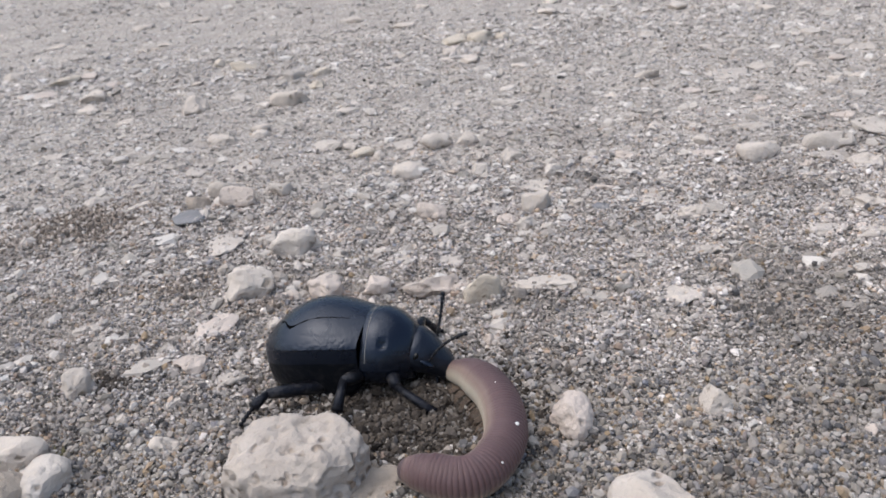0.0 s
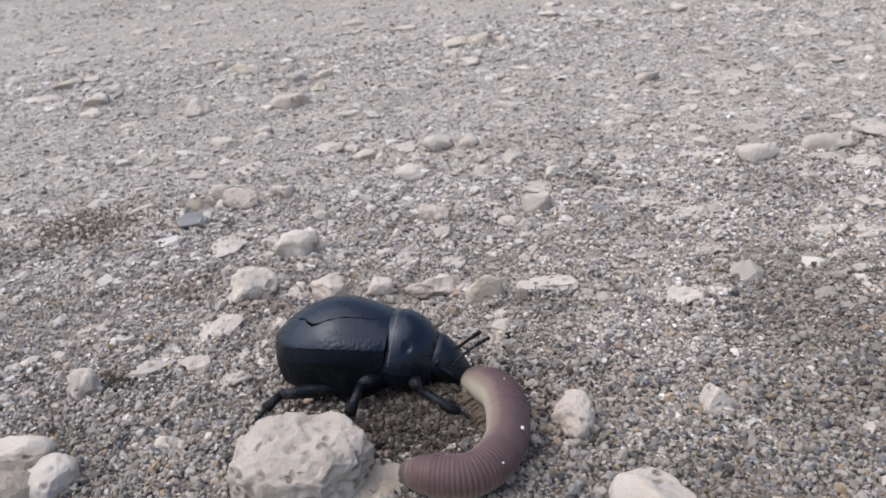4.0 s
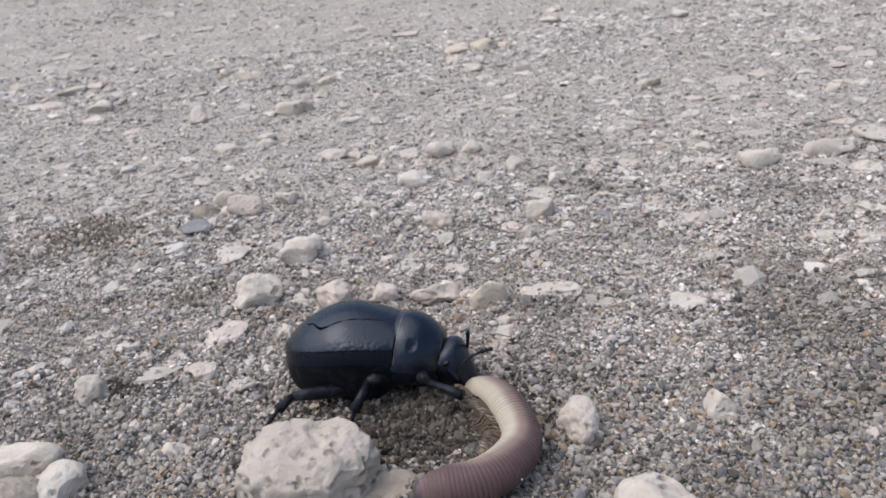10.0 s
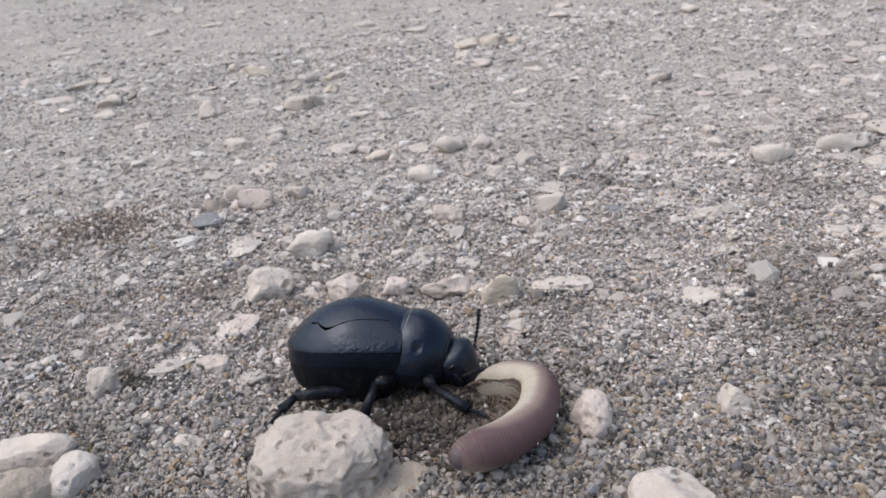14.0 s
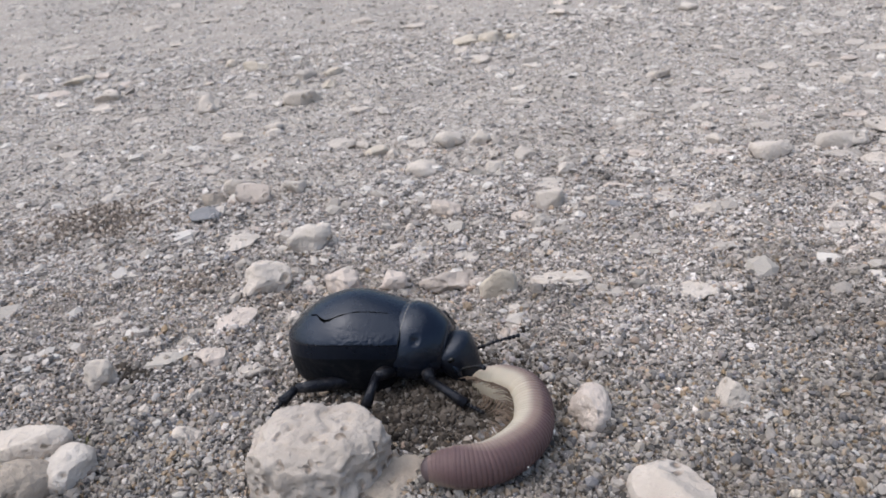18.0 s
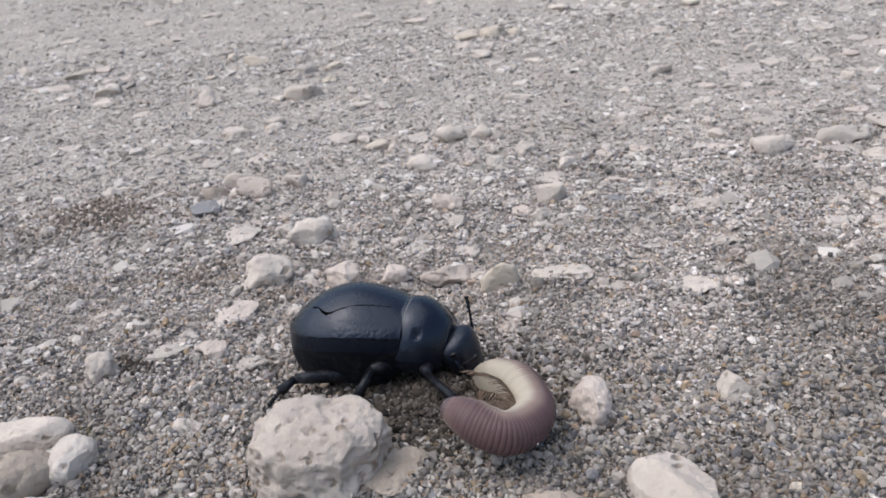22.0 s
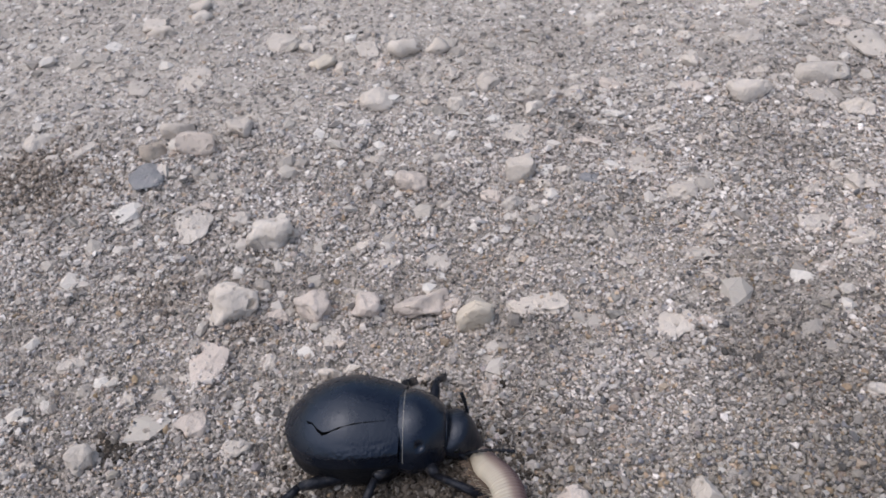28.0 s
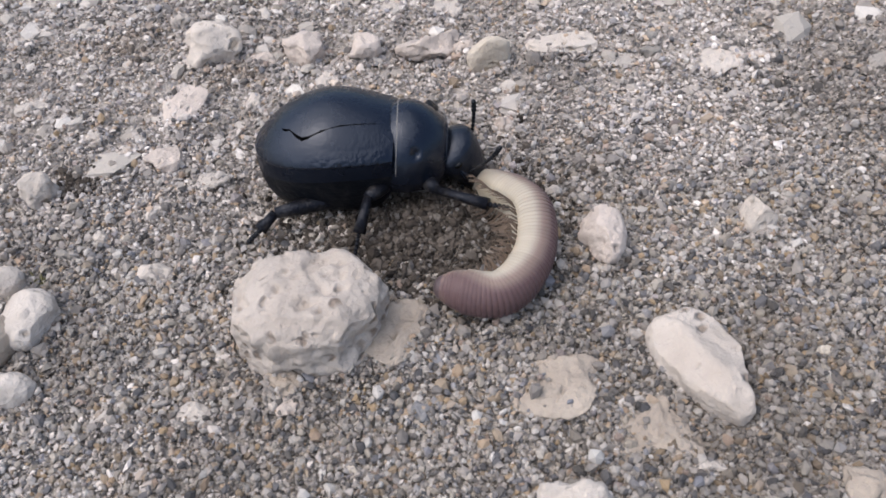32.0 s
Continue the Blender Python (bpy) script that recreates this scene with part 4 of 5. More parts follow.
def case_size(x):
    """Half width, top, keel and lower edge of the wing cases at x, from the tail at -1.29 to the thorax at 0."""
    u = (x + 1.29) / 1.29
    rise = max(1 - (1 - min(u / 0.56, 1)) ** 2.2, 0) ** 0.56
    w = 0.52 * rise * (1 - 0.2 * max(0, (u - 0.55) / 0.45) ** 1.8) + 0.012
    top = 0.34 + 0.525 * max(1 - (1 - min(u / 0.68, 1)) ** 2.2, 0) ** 0.85 - 0.11 * max(0, (u - 0.5) / 0.5) ** 1.8
    keel = 0.36 + 0.225 * math.sin(min(u / 0.75, 1) * math.pi / 2)
    low = 0.22 - 0.25 * math.sin(min(u / 0.2, 1) * math.pi / 2) + 0.2 * max(0, (u - 0.86) / 0.14) ** 2
    return w, top, keel, low


def case_height(x, y):
    """Height of the wing cases' upper side."""
    w, top, keel, _ = case_size(x)
    last = radians(60)
    a = math.asin(min(abs(y) / w, 1) * math.sin(last))
    return keel + (top - keel) * (math.cos(a) - math.cos(last)) / (1 - math.cos(last))


def wing_case(side, first=0, last=None):
    """A wing case, or the lengthwise strip of it between two points of the cross-section."""
    rings = []
    n = 34
    for i in range(n):
        x = -1.29 + 1.29 * (i / (n - 1)) ** 1.35
        rings.append(dome(x, *case_size(x), side, tuck=0.86, strip=0.15 * min((x + 1.29) / 0.12, 1), ledge=True)[first:last])
    verts, faces = loft(rings, closed=False)
    return verts, faces if side < 0 else [f[::-1] for f in faces]


def whole(half):
    """A full ring from half a cross-section."""
    other = [(x, -y, z) for x, y, z in half[1:]][::-1]
    return half + other


def thorax_ring(u):
    bow = math.sin(math.pi * (0.34 + 0.58 * u))
    w = 0.19 + 0.275 * bow
    top = 0.36 + 0.455 * math.sin(math.pi * (0.36 + 0.46 * u)) ** 0.9
    shrink = 1 - 0.12 * max(0.0, (u - 0.9) / 0.1) ** 2
    return whole(dome(-0.045 + 0.53 * u, w * shrink, 0.36 + (top - 0.36) * shrink, 0.36 - 0.02 * u, 0.10 + 0.03 * u, 1, 26, 0.5, 84))


def beetle_thing():
    beetle = new("beetle")
    tagged(beetle, "black darkling beetle gripping a millipede in its jaws", "beetle")
    for side in (-1, 1):
        part("elytron", mesh_of("elytron", *wing_case(side, 0, 18), WRINKLED), beetle, "smooth blue-black wing case")
        part("epipleuron", mesh_of("epipleuron", *wing_case(side, 17, 20), SHADED_STRIP), beetle, "black folded-down strip of the wing case, darkened for shade")
        part("flank", mesh_of("flank", *wing_case(side, 19), FLANK), beetle, "dull black flank of the abdomen")
    line = [(-0.99, -0.17), (-0.955, -0.20), (-0.915, -0.215), (-0.85, -0.29), (-0.79, -0.335), (-0.735, -0.335), (-0.62, -0.30), (-0.47, -0.255), (-0.32, -0.215), (-0.16, -0.17)]
    width = [0.004, 0.014, 0.008, 0.016, 0.018, 0.013, 0.011, 0.009, 0.006, 0.002]
    verts, faces = [], []
    for (x, y), r in zip(line, width):
        verts += [(x, y - r, case_height(x, y - r) - 0.001), (x, y, case_height(x, y) + 0.007), (x, y + r, case_height(x, y + r) - 0.001)]
    for i in range(len(line) - 1):
        for k in range(2):
            a = i * 3 + k
            faces.append((a, a + 3, a + 4, a + 1))
    part("crease", mesh_of("crease", verts, faces, GAP), beetle, "dark kinked crack in the wing case")
    part("abdomen", mesh_of("abdomen", *ball((-0.56, 0, 0.17), (0.62, 0.43, 0.20), 18, 12), SHELL_ROUGH), beetle)
    part("breast", mesh_of("breast", *ball((0.1, 0, 0.25), (0.44, 0.38, 0.2), 16, 10), SHELL_ROUGH), beetle)
    verts, faces = loft([thorax_ring(i / 39) for i in range(40)])
    dented = []
    for x, y, z in verts:
        deep = 0.045 * max(0.0, 1 - ((x - 0.19) ** 2 + (abs(y) - 0.36) ** 2 + (z - 0.63) ** 2) / 0.0035)
        dented.append((x, y * (1 - deep), z - deep))
    shield = part("pronotum", mesh_of("pronotum", dented, faces, SHELL), beetle, "finely pitted black thorax shield")
    rim = [(x + 0.042, y * 1.02, 0.36 + (z - 0.36) * 1.025) for x, y, z in thorax_ring(0.04) if z > 0.4]
    rim.sort(key=lambda p: p[1])
    part("hind_margin", mesh_of("hind_margin", *tube(rim, [0.0065] * len(rim), 6), PALE_RIM), shield, "thin pale rim behind the thorax")
    front = [(x + 0.002, y * 0.99, z) for x, y, z in thorax_ring(0.96) if z > 0.38]
    front.sort(key=lambda p: p[1])
    part("front_margin", mesh_of("front_margin", *tube(front, [0.006] * len(front), 6), SHELL), shield)
    return beetle, shield


def glide(t, keys):
    """A value between keyed times."""
    for (t0, a), (t1, b) in zip(keys, keys[1:]):
        if t <= t1:
            u = min(max((t - t0) / (t1 - t0), 0.0), 1.0)
            return a + (b - a) * u * u * (3 - 2 * u)
    return keys[-1][1]


def neck_pose(t):
    """The thorax shield on its joint with the wing cases: turned aside and dipped at first."""
    turn = glide(t, NECK_TURN)
    dip = glide(t, NECK_DIP)
    return cm(0, 0, 0.45, 0, dip, turn) @ cm(0, 0, -0.45)


def head_pose(t):
    """The head in front of the shield: stretched out at first, bent down from the eleventh second."""
    return neck_pose(t) @ cm(glide(t, HEAD_REACH), 0, 0.41, 0, glide(t, HEAD_DIP), glide(t, HEAD_TURN))


def beetle_head(beetle):
    rings = []
    for i in range(16):
        u = i / 15
        w = 0.215 + 0.06 * math.sin(math.pi * min(u / 0.62, 1)) - 0.085 * max(0, (u - 0.5) / 0.5) ** 1.5
        swell = math.sin(min(u / 0.24 + 0.12, 1) * math.pi / 2) ** 0.6
        w *= swell * (1 - 0.45 * max(0, (u - 0.93) / 0.07))
        high = 0.24 * swell * (1 - 0.62 * u ** 2.2) * (1 - 0.4 * max(0, (u - 0.93) / 0.07))
        rings.append(whole(dome(-0.12 + 0.62 * u, w, high, 0.0, -0.17 + 0.09 * u, 1, 12, 0.6, 84)))
    head = part("head", mesh_of("head", *loft(rings), SHELL_HEAD), beetle, "black head bent down to feed", head_pose(32))
    for side in (-1, 1):
        part("eye", mesh_of("eye", *ball((0.07, side * 0.23, 0.05), (0.035, 0.04, 0.06), 12, 8), EYE), head, "small shiny black eye")
        part("cheek", mesh_of("cheek", *ball((0.19, side * 0.22, 0.045), (0.11, 0.045, 0.03), 12, 6), SHELL), head)
        jaw = tube([(0.39, side * 0.10, -0.04), (0.47, side * 0.10, -0.07), (0.52, side * 0.03, -0.10)], [0.05, 0.038, 0.008], 7)
        part("mandible", mesh_of("mandible", *jaw, BLACK), head, "curved black jaw")
        feeler = tube([(0.36, side * 0.08, -0.08), (0.42, side * 0.13, -0.14), (0.46, side * 0.14, -0.18)], [0.016, 0.018, 0.022], 6)
        part("palp", mesh_of("palp", *feeler, BLACK), head)
    part("labrum", mesh_of("labrum", *ball((0.46, 0, 0.0), (0.06, 0.09, 0.045), 10, 6), SHELL), head)
    return head


def antenna_mesh(bow):
    """Eleven beads in a gently bowed row, along +x, as one skin."""
    points, radii = [], []
    x = 0.0
    for i in range(11):
        long = 0.085 if i == 2 else 0.05
        thick = 0.019 + 0.006 * (i > 7)
        for f, k in ((0.06, 0.5), (0.3, 0.92), (0.62, 1.0), (0.9, 0.75)):
            px = x + long * f
            points.append((px, 0, bow * px * (0.55 - px)))
            radii.append(thick * k)
        x += long * 0.95
    return mesh_of("antenna", *tube(points, radii, 8), BLACK)


def leg_parts(beetle, name, hip, knee, ankle, toe, thick):
    """A leg: thigh, shin with spurs, and a jointed foot."""
    hip, knee, ankle, toe = (Vector(p) for p in (hip, knee, ankle, toe))
    thigh = tube([hip, hip.lerp(knee, 0.35), hip.lerp(knee, 0.75), knee], [thick * 0.9, thick * 1.15, thick * 1.05, thick * 0.72], 12)
    leg = part(name, mesh_of(name, *thigh, SHELL_ROUGH), beetle, "rough black jointed leg")
    part("coxa", mesh_of("coxa", *ball(tuple(hip + Vector((0, 0.05, 0.0))), (thick * 1.5, thick * 1.5, thick * 1.3), 12, 8), FLANK), leg)
    shin = tube([knee, knee.lerp(ankle, 0.5), ankle], [thick * 0.62, thick * 0.70, thick * 0.9], 10)
    spur = tube([ankle, ankle + (toe - ankle) * 0.25 + Vector((0, 0, -0.03))], [thick * 0.3, 0.004], 5)
    part("tibia", mesh_of("tibia", *joined(shin, spur), SHELL_ROUGH), leg)
    beads = [ball(tuple(ankle.lerp(toe, (k + 0.5) / 5)), ((toe - ankle).length * 0.1, 0.026, 0.026), 8, 5) for k in range(5)]
    claw = tube([toe, toe + Vector((0.02, 0.025, -0.03))], [0.012, 0.002], 5)
    core = tube([ankle, toe], [0.016, 0.014], 6)
    part("tarsus", mesh_of("tarsus", *joined(*beads, core, claw), BLACK), leg)
    return leg


NECK_TURN = [(0, 8), (3, 5), (6, 2), (9, 0), (12, -4), (24, -4), (28, 4), (30, 5), (32, 2)]
NECK_DIP = [(0, 4), (3, 2), (6, 3), (9, 2), (12, 2), (32, 0)]
HEAD_DIP = [(0, 30), (7, 32), (9, 40), (11, 52), (32, 52)]
HEAD_REACH = [(0, 0.415), (7, 0.43), (11, 0.49), (32, 0.51)]
HEAD_TURN = [(0, 0), (6, -4), (9, -6), (12, -8), (32, -6)]
BEETLE_AT = (-0.46, 5.50)
beetle, pronotum = beetle_thing()
head = beetle_head(beetle)
antenna_a = part("antenna", antenna_mesh(0.2), head, "beaded black antenna")
antenna_b = part("antenna", antenna_mesh(0.7), head, "beaded black antenna")
hind_leg = leg_parts(beetle, "hind_leg", (-0.32, -0.33, 0.06), (-1.03, -0.66, 0.09), (-1.15, -0.80, 0.01), (-1.29, -0.77, -0.21), 0.068)
leg_parts(beetle, "hind_leg", (-0.35, 0.34, 0.28), (-0.92, 0.23, 0.17), (-1.24, 0.31, -0.08), (-1.40, 0.36, -0.18), 0.062)
middle_leg = leg_parts(beetle, "middle_leg", (0.02, -0.22, 0.2), (-0.20, -0.60, 0.30), (-0.26, -0.87, 0.12), (-0.29, -0.98, -0.05), 0.068)
leg_parts(beetle, "middle_leg", (-0.05, 0.30, 0.28), (-0.07, 0.69, 0.27), (-0.01, 0.92, -0.01), (0.01, 1.07, -0.11), 0.06)
foreleg = leg_parts(beetle, "front_leg", (0.24, -0.22, 0.26), (0.40, -0.48, 0.30), (0.86, -0.68, 0.33), (1.05, -0.76, 0.37), 0.064)
leg_parts(beetle, "front_leg", (0.28, 0.24, 0.28), (0.29, 0.69, 0.34), (0.34, 0.97, 0.04), (0.37, 1.12, -0.06), 0.055)


# ---- millipede ----
RINGS, GIRTH = 76, 0.206


def ring_mesh(r, tip=0.0):
    """One body ring, +x towards the tail and +z over the back, with a raised hind lip."""
    profile = ((-0.052, 0.92), (-0.028, 0.935), (-0.010, 0.966), (-0.003, 0.985), (0.008, 0.997), (0.024, 1.0), (0.032, 0.99), (0.036, 0.955))
    n = 28
    rings = []
    for x, k in profile:
        k *= 1 - tip * max(x + 0.035, 0) / 0.07
        row = []
        for j in range(n):
            a = 2 * math.pi * j / n
            z = math.sin(a)
            z = z if z > -0.72 else -0.72 + (z + 0.72) * 0.6
            row.append((x, r * k * math.cos(a), r * k * z))
        rings.append(row)
    return mesh_of("body_ring", *loft(rings), RING)


def leg_mesh(r, side, x):
    """One thin millipede leg, hooked inwards at its tip."""
    pick = random.Random(int(r * 1e6) + side * 7 + int(x * 1e4))
    lean, long = pick.uniform(-0.03, 0.03), pick.uniform(0.8, 1.1)
    pts = [(x, side * 0.035, -0.68 * r), (x + lean * 0.4, side * 0.085, -0.85 * r), (x + lean, side * 0.14, -(0.85 + 0.36 * long) * r), (x + lean * 1.4, side * 0.145, -(0.85 + 0.78 * long) * r)]
    return mesh_of("leg", *tube(pts, [0.008, 0.0085, 0.006, 0.0015], 5), LEG_TAN)


def millipede_thing():
    body = new("millipede")
    tagged(body, "curled brown millipede with a cream belly, held by the beetle", "millipede")
    rings = []
    for i in range(RINGS):
        s = i / (RINGS - 1)
        r = GIRTH * (0.58 + 0.42 * min(s / 0.24, 1) ** 0.8) * (1 - 0.1 * max(0, (s - 0.4) / 0.6)) * (1 if s < 0.92 else max(1 - ((s - 0.92) / 0.08) ** 2.2 * 0.32, 0.3))
        ring = part("body_ring", ring_mesh(r, 0.1 if s > 0.93 else 0.0), body)
        if 5 < i < RINGS - 5:
            for side in (-1, 1):
                part("leg", leg_mesh(r, side, 0.004 * side + 0.0001 * i), ring)
        rings.append(ring)
    part("tail_tip", mesh_of("tail_tip", *ball((0.02, 0, 0.0), (0.085, GIRTH * 0.52, GIRTH * 0.52), 16, 10), TAIL), rings[-1])
    speck = part("speck", mesh_of("speck", *ball((0, 0.02, GIRTH * 0.99), (0.022, 0.02, 0.01), 8, 6), CHALK), rings[43], "white speck of chalk dust")
    for i, side in ((28, -0.11), (54, 0.08)):
        part("speck", mesh_of("speck", *ball((0.01, side, math.sqrt(0.98 * GIRTH ** 2 - side ** 2)), (0.010, 0.011, 0.006), 8, 6), CHALK), rings[i], "white speck of chalk dust")
    return rings


rings = millipede_thing()
BENDS = []


def bend(t, roll, *points):
    """How the millipede lies at a time: six places from the jaws to the tail, and how far its back is rolled up."""
    BENDS.append((t, roll, [Vector(p) for p in points]))


def curve_at(points, u):
    """A smooth curve through the places, u from 0 to 1."""
    row = [2 * points[0] - points[1], *points, 2 * points[-1] - points[-2]]
    s = min(max(u, 0.0), 1.0) * (len(points) - 1)
    i = min(int(s), len(points) - 2)
    f = s - i
    a, b, c, d = row[i:i + 4]
    return 0.5 * (2 * b + (c - a) * f + (2 * a - 5 * b + 4 * c - d) * f * f + (3 * b - a - 3 * c + d) * f ** 3)


def ring_pose(points, roll, u):
    here = curve_at(points, u)
    way = (curve_at(points, min(u + 0.03, 1)) - curve_at(points, max(u - 0.03, 0))).normalized()
    out = Vector((0, 0, 1)).cross(way).normalized()
    roll += 42 * max(0.0, (u - 0.64) / 0.36) + 30 * max(0.0, (u - 0.82) / 0.18)
    roll = min(roll, 60)
    back = out * math.cos(radians(roll)) + Vector((0, 0, 1)) * math.sin(radians(roll))
    back = (back - way * back.dot(way)).normalized()
    side = back.cross(way)
    m = Matrix((way, side, back)).transposed().to_4x4()
    m.translation = here * CM
    return m


def feel(antenna, base, beetle_rows, tips):
    """Turns an antenna on the head so that it points to a place over the ground at each time."""
    rows = []
    for t, x, y, z in tips:
        body = min(beetle_rows, key=lambda row: abs(row[0] - t))[1]
        there = (body @ head_pose(t)).inverted() @ (Vector((x, y, z)) * CM)
        way = (there - Vector(base) * CM).normalized()
        up = (Vector((0, 0, 1)) - way * way.z).normalized() if abs(way.z) < 0.95 else (Vector((-1, 0, 0)) + way * way.x).normalized()
        m = Matrix((way, up.cross(way), up)).transposed().to_4x4()
        m.translation = Vector(base) * CM
        rows.append((t, m))
    walk(antenna, rows)


def swing(leg, hip, toe, tips):
    """Turns a leg about its hip so that its foot points to a place in the beetle's space at each time."""
    hip, toe = Vector(hip), Vector(toe)
    rows = []
    for t, *there in tips:
        turn = (toe - hip).rotation_difference(Vector(there) - hip).to_matrix().to_4x4()
        rows.append((t, Matrix.Translation(hip * CM) @ turn @ Matrix.Translation(-hip * CM)))
    walk(leg, rows)


def motions():
    # The beetle tugs to and fro.
    crawl = [
        (0, -0.108, 0.124, 0.052, -0.6, -6.5, -20.7),
        (0.5, -0.151, 0.095, 0.049, -1.0, -5.1, -19.3),
        (1, -0.044, 0.089, 0.047, -1.4, -3.6, -17.8),
        (1.5, -0.038, 0.067, 0.045, -1.7, -2.1, -16.3),
        (2, -0.048, 0.025, 0.042, -2.1, -0.7, -14.9),
        (2.5, 0.036, 0.022, 0.027, -2.4, 1.4, -13.3),
        (3, 0.082, 0.001, 0.012, -2.8, 3.6, -11.9),
        (5.5, -0.013, 0.070, 0.031, -1.9, -0.2, -11.6),
        (6, -0.028, 0.079, 0.036, -1.7, -1.0, -11.5),
        (6.5, 0.064, 0.122, 0.035, -2.4, -1.1, -11.2),
        (7, 0.048, 0.082, 0.033, -3.0, -1.2, -10.8),
        (7.5, 0.126, 0.141, 0.032, -3.7, -1.2, -10.5),
        (8, 0.055, 0.121, 0.031, -4.4, -1.2, -10.2),
        (8.5, 0.135, 0.156, 0.030, -5.0, -1.3, -9.8),
        (9, 0.076, 0.160, 0.028, -5.8, -1.4, -9.5),
        (9.5, 0.081, 0.145, 0.030, -5.3, -1.0, -10.2),
        (10, 0.087, 0.130, 0.032, -4.8, -0.6, -10.8),
        (10.5, 0.071, 0.093, 0.034, -3.9, -0.3, -10.7),
        (11, 0.107, 0.065, 0.036, -2.9, 0.1, -10.6),
        (11.5, 0.091, 0.018, 0.038, -2.0, 0.4, -10.6),
        (12, 0.072, 0.022, 0.036, -1.7, 1.1, -10.4),
        (12.5, 0.038, -0.018, 0.032, -0.7, 1.4, -10.0),
        (13, 0.021, -0.023, 0.029, 0.1, 1.7, -9.6),
        (13.5, 0.061, -0.018, 0.038, -0.2, 1.6, -9.2),
        (14, 0.026, -0.016, 0.047, -0.6, 1.5, -8.8),
        (14.5, 0.045, -0.021, 0.046, -0.4, 1.4, -9.1),
        (16.5, 0.035, -0.006, 0.047, 0.2, 0.9, -10.3),
        (17, 0.034, -0.006, 0.049, 0.4, 0.7, -10.7),
        (17.5, 0.038, 0.003, 0.050, 0.6, 0.6, -11.0),
        (18, 0.037, 0.004, 0.052, 0.8, 0.4, -11.3),
        (18.5, 0.072, 0.008, 0.053, 0.7, 0.6, -11.3),
        (19, 0.033, -0.011, 0.054, 0.7, 0.8, -11.3),
        (19.5, 0.033, -0.018, 0.055, 0.6, 0.9, -11.3),
        (20, 0.051, -0.019, 0.056, 0.6, 1.1, -11.2),
        (20.5, 0.041, -0.053, 0.057, 0.5, 1.3, -11.2),
        (21, 0.067, -0.034, 0.058, 0.5, 1.4, -11.1),
        (21.5, 0.063, -0.043, 0.055, 0.2, 1.4, -11.3),
        (22, 0.046, -0.036, 0.052, 0.0, 1.3, -11.4),
        (22.5, 0.081, -0.038, 0.050, -0.2, 1.3, -11.4),
        (23, 0.078, -0.041, 0.047, -0.4, 1.2, -11.6),
        (23.5, 0.057, -0.039, 0.045, -0.6, 1.2, -11.7),
        (24, 0.099, -0.027, 0.042, -0.8, 1.1, -11.9),
        (24.5, 0.074, -0.042, 0.042, -0.8, 0.7, -11.8),
        (26.5, 0.120, -0.022, 0.042, -0.6, -1.0, -11.5),
        (27, 0.107, -0.013, 0.042, -0.6, -1.4, -11.5),
        (27.5, 0.160, -0.013, 0.042, -0.5, -1.8, -11.4),
        (28, 0.151, -0.010, 0.042, -0.5, -2.3, -11.3),
        (28.5, 0.146, 0.002, 0.041, -0.4, -2.4, -10.3),
        (29, 0.140, 0.014, 0.041, -0.3, -2.5, -9.3),
        (29.5, 0.116, 0.032, 0.040, -0.2, -2.6, -8.3),
        (30, 0.136, 0.057, 0.040, -0.1, -2.8, -7.3),
        (30.5, 0.100, 0.050, 0.069, 1.1, -1.4, -6.8),
        (31, 0.053, 0.047, 0.097, 2.3, -0.0, -6.2),
        (31.5, 0.063, 0.035, 0.089, 1.2, 0.3, -6.5),
        (32, 0.071, 0.002, 0.081, -0.0, 0.7, -6.7),
    ]
    beetle_rows = [(t, cm(BEETLE_AT[0] + dx, BEETLE_AT[1] + dy, dz - 0.02, 0, 7, turn) @ cm(0.2, 0, 0.45, lean, nod) @ cm(-0.2, 0, -0.45)) for t, dx, dy, dz, lean, nod, turn in crawl]
    walk(beetle, beetle_rows)
    beats = [0, 1, 2, 3, 4.5, 6, 7, 8, 9, 10, 11, 12, 18, 24, 26, 28, 30, 32]
    walk(pronotum, [(t, neck_pose(t)) for t in beats])
    walk(head, [(t, head_pose(t)) for t in beats])
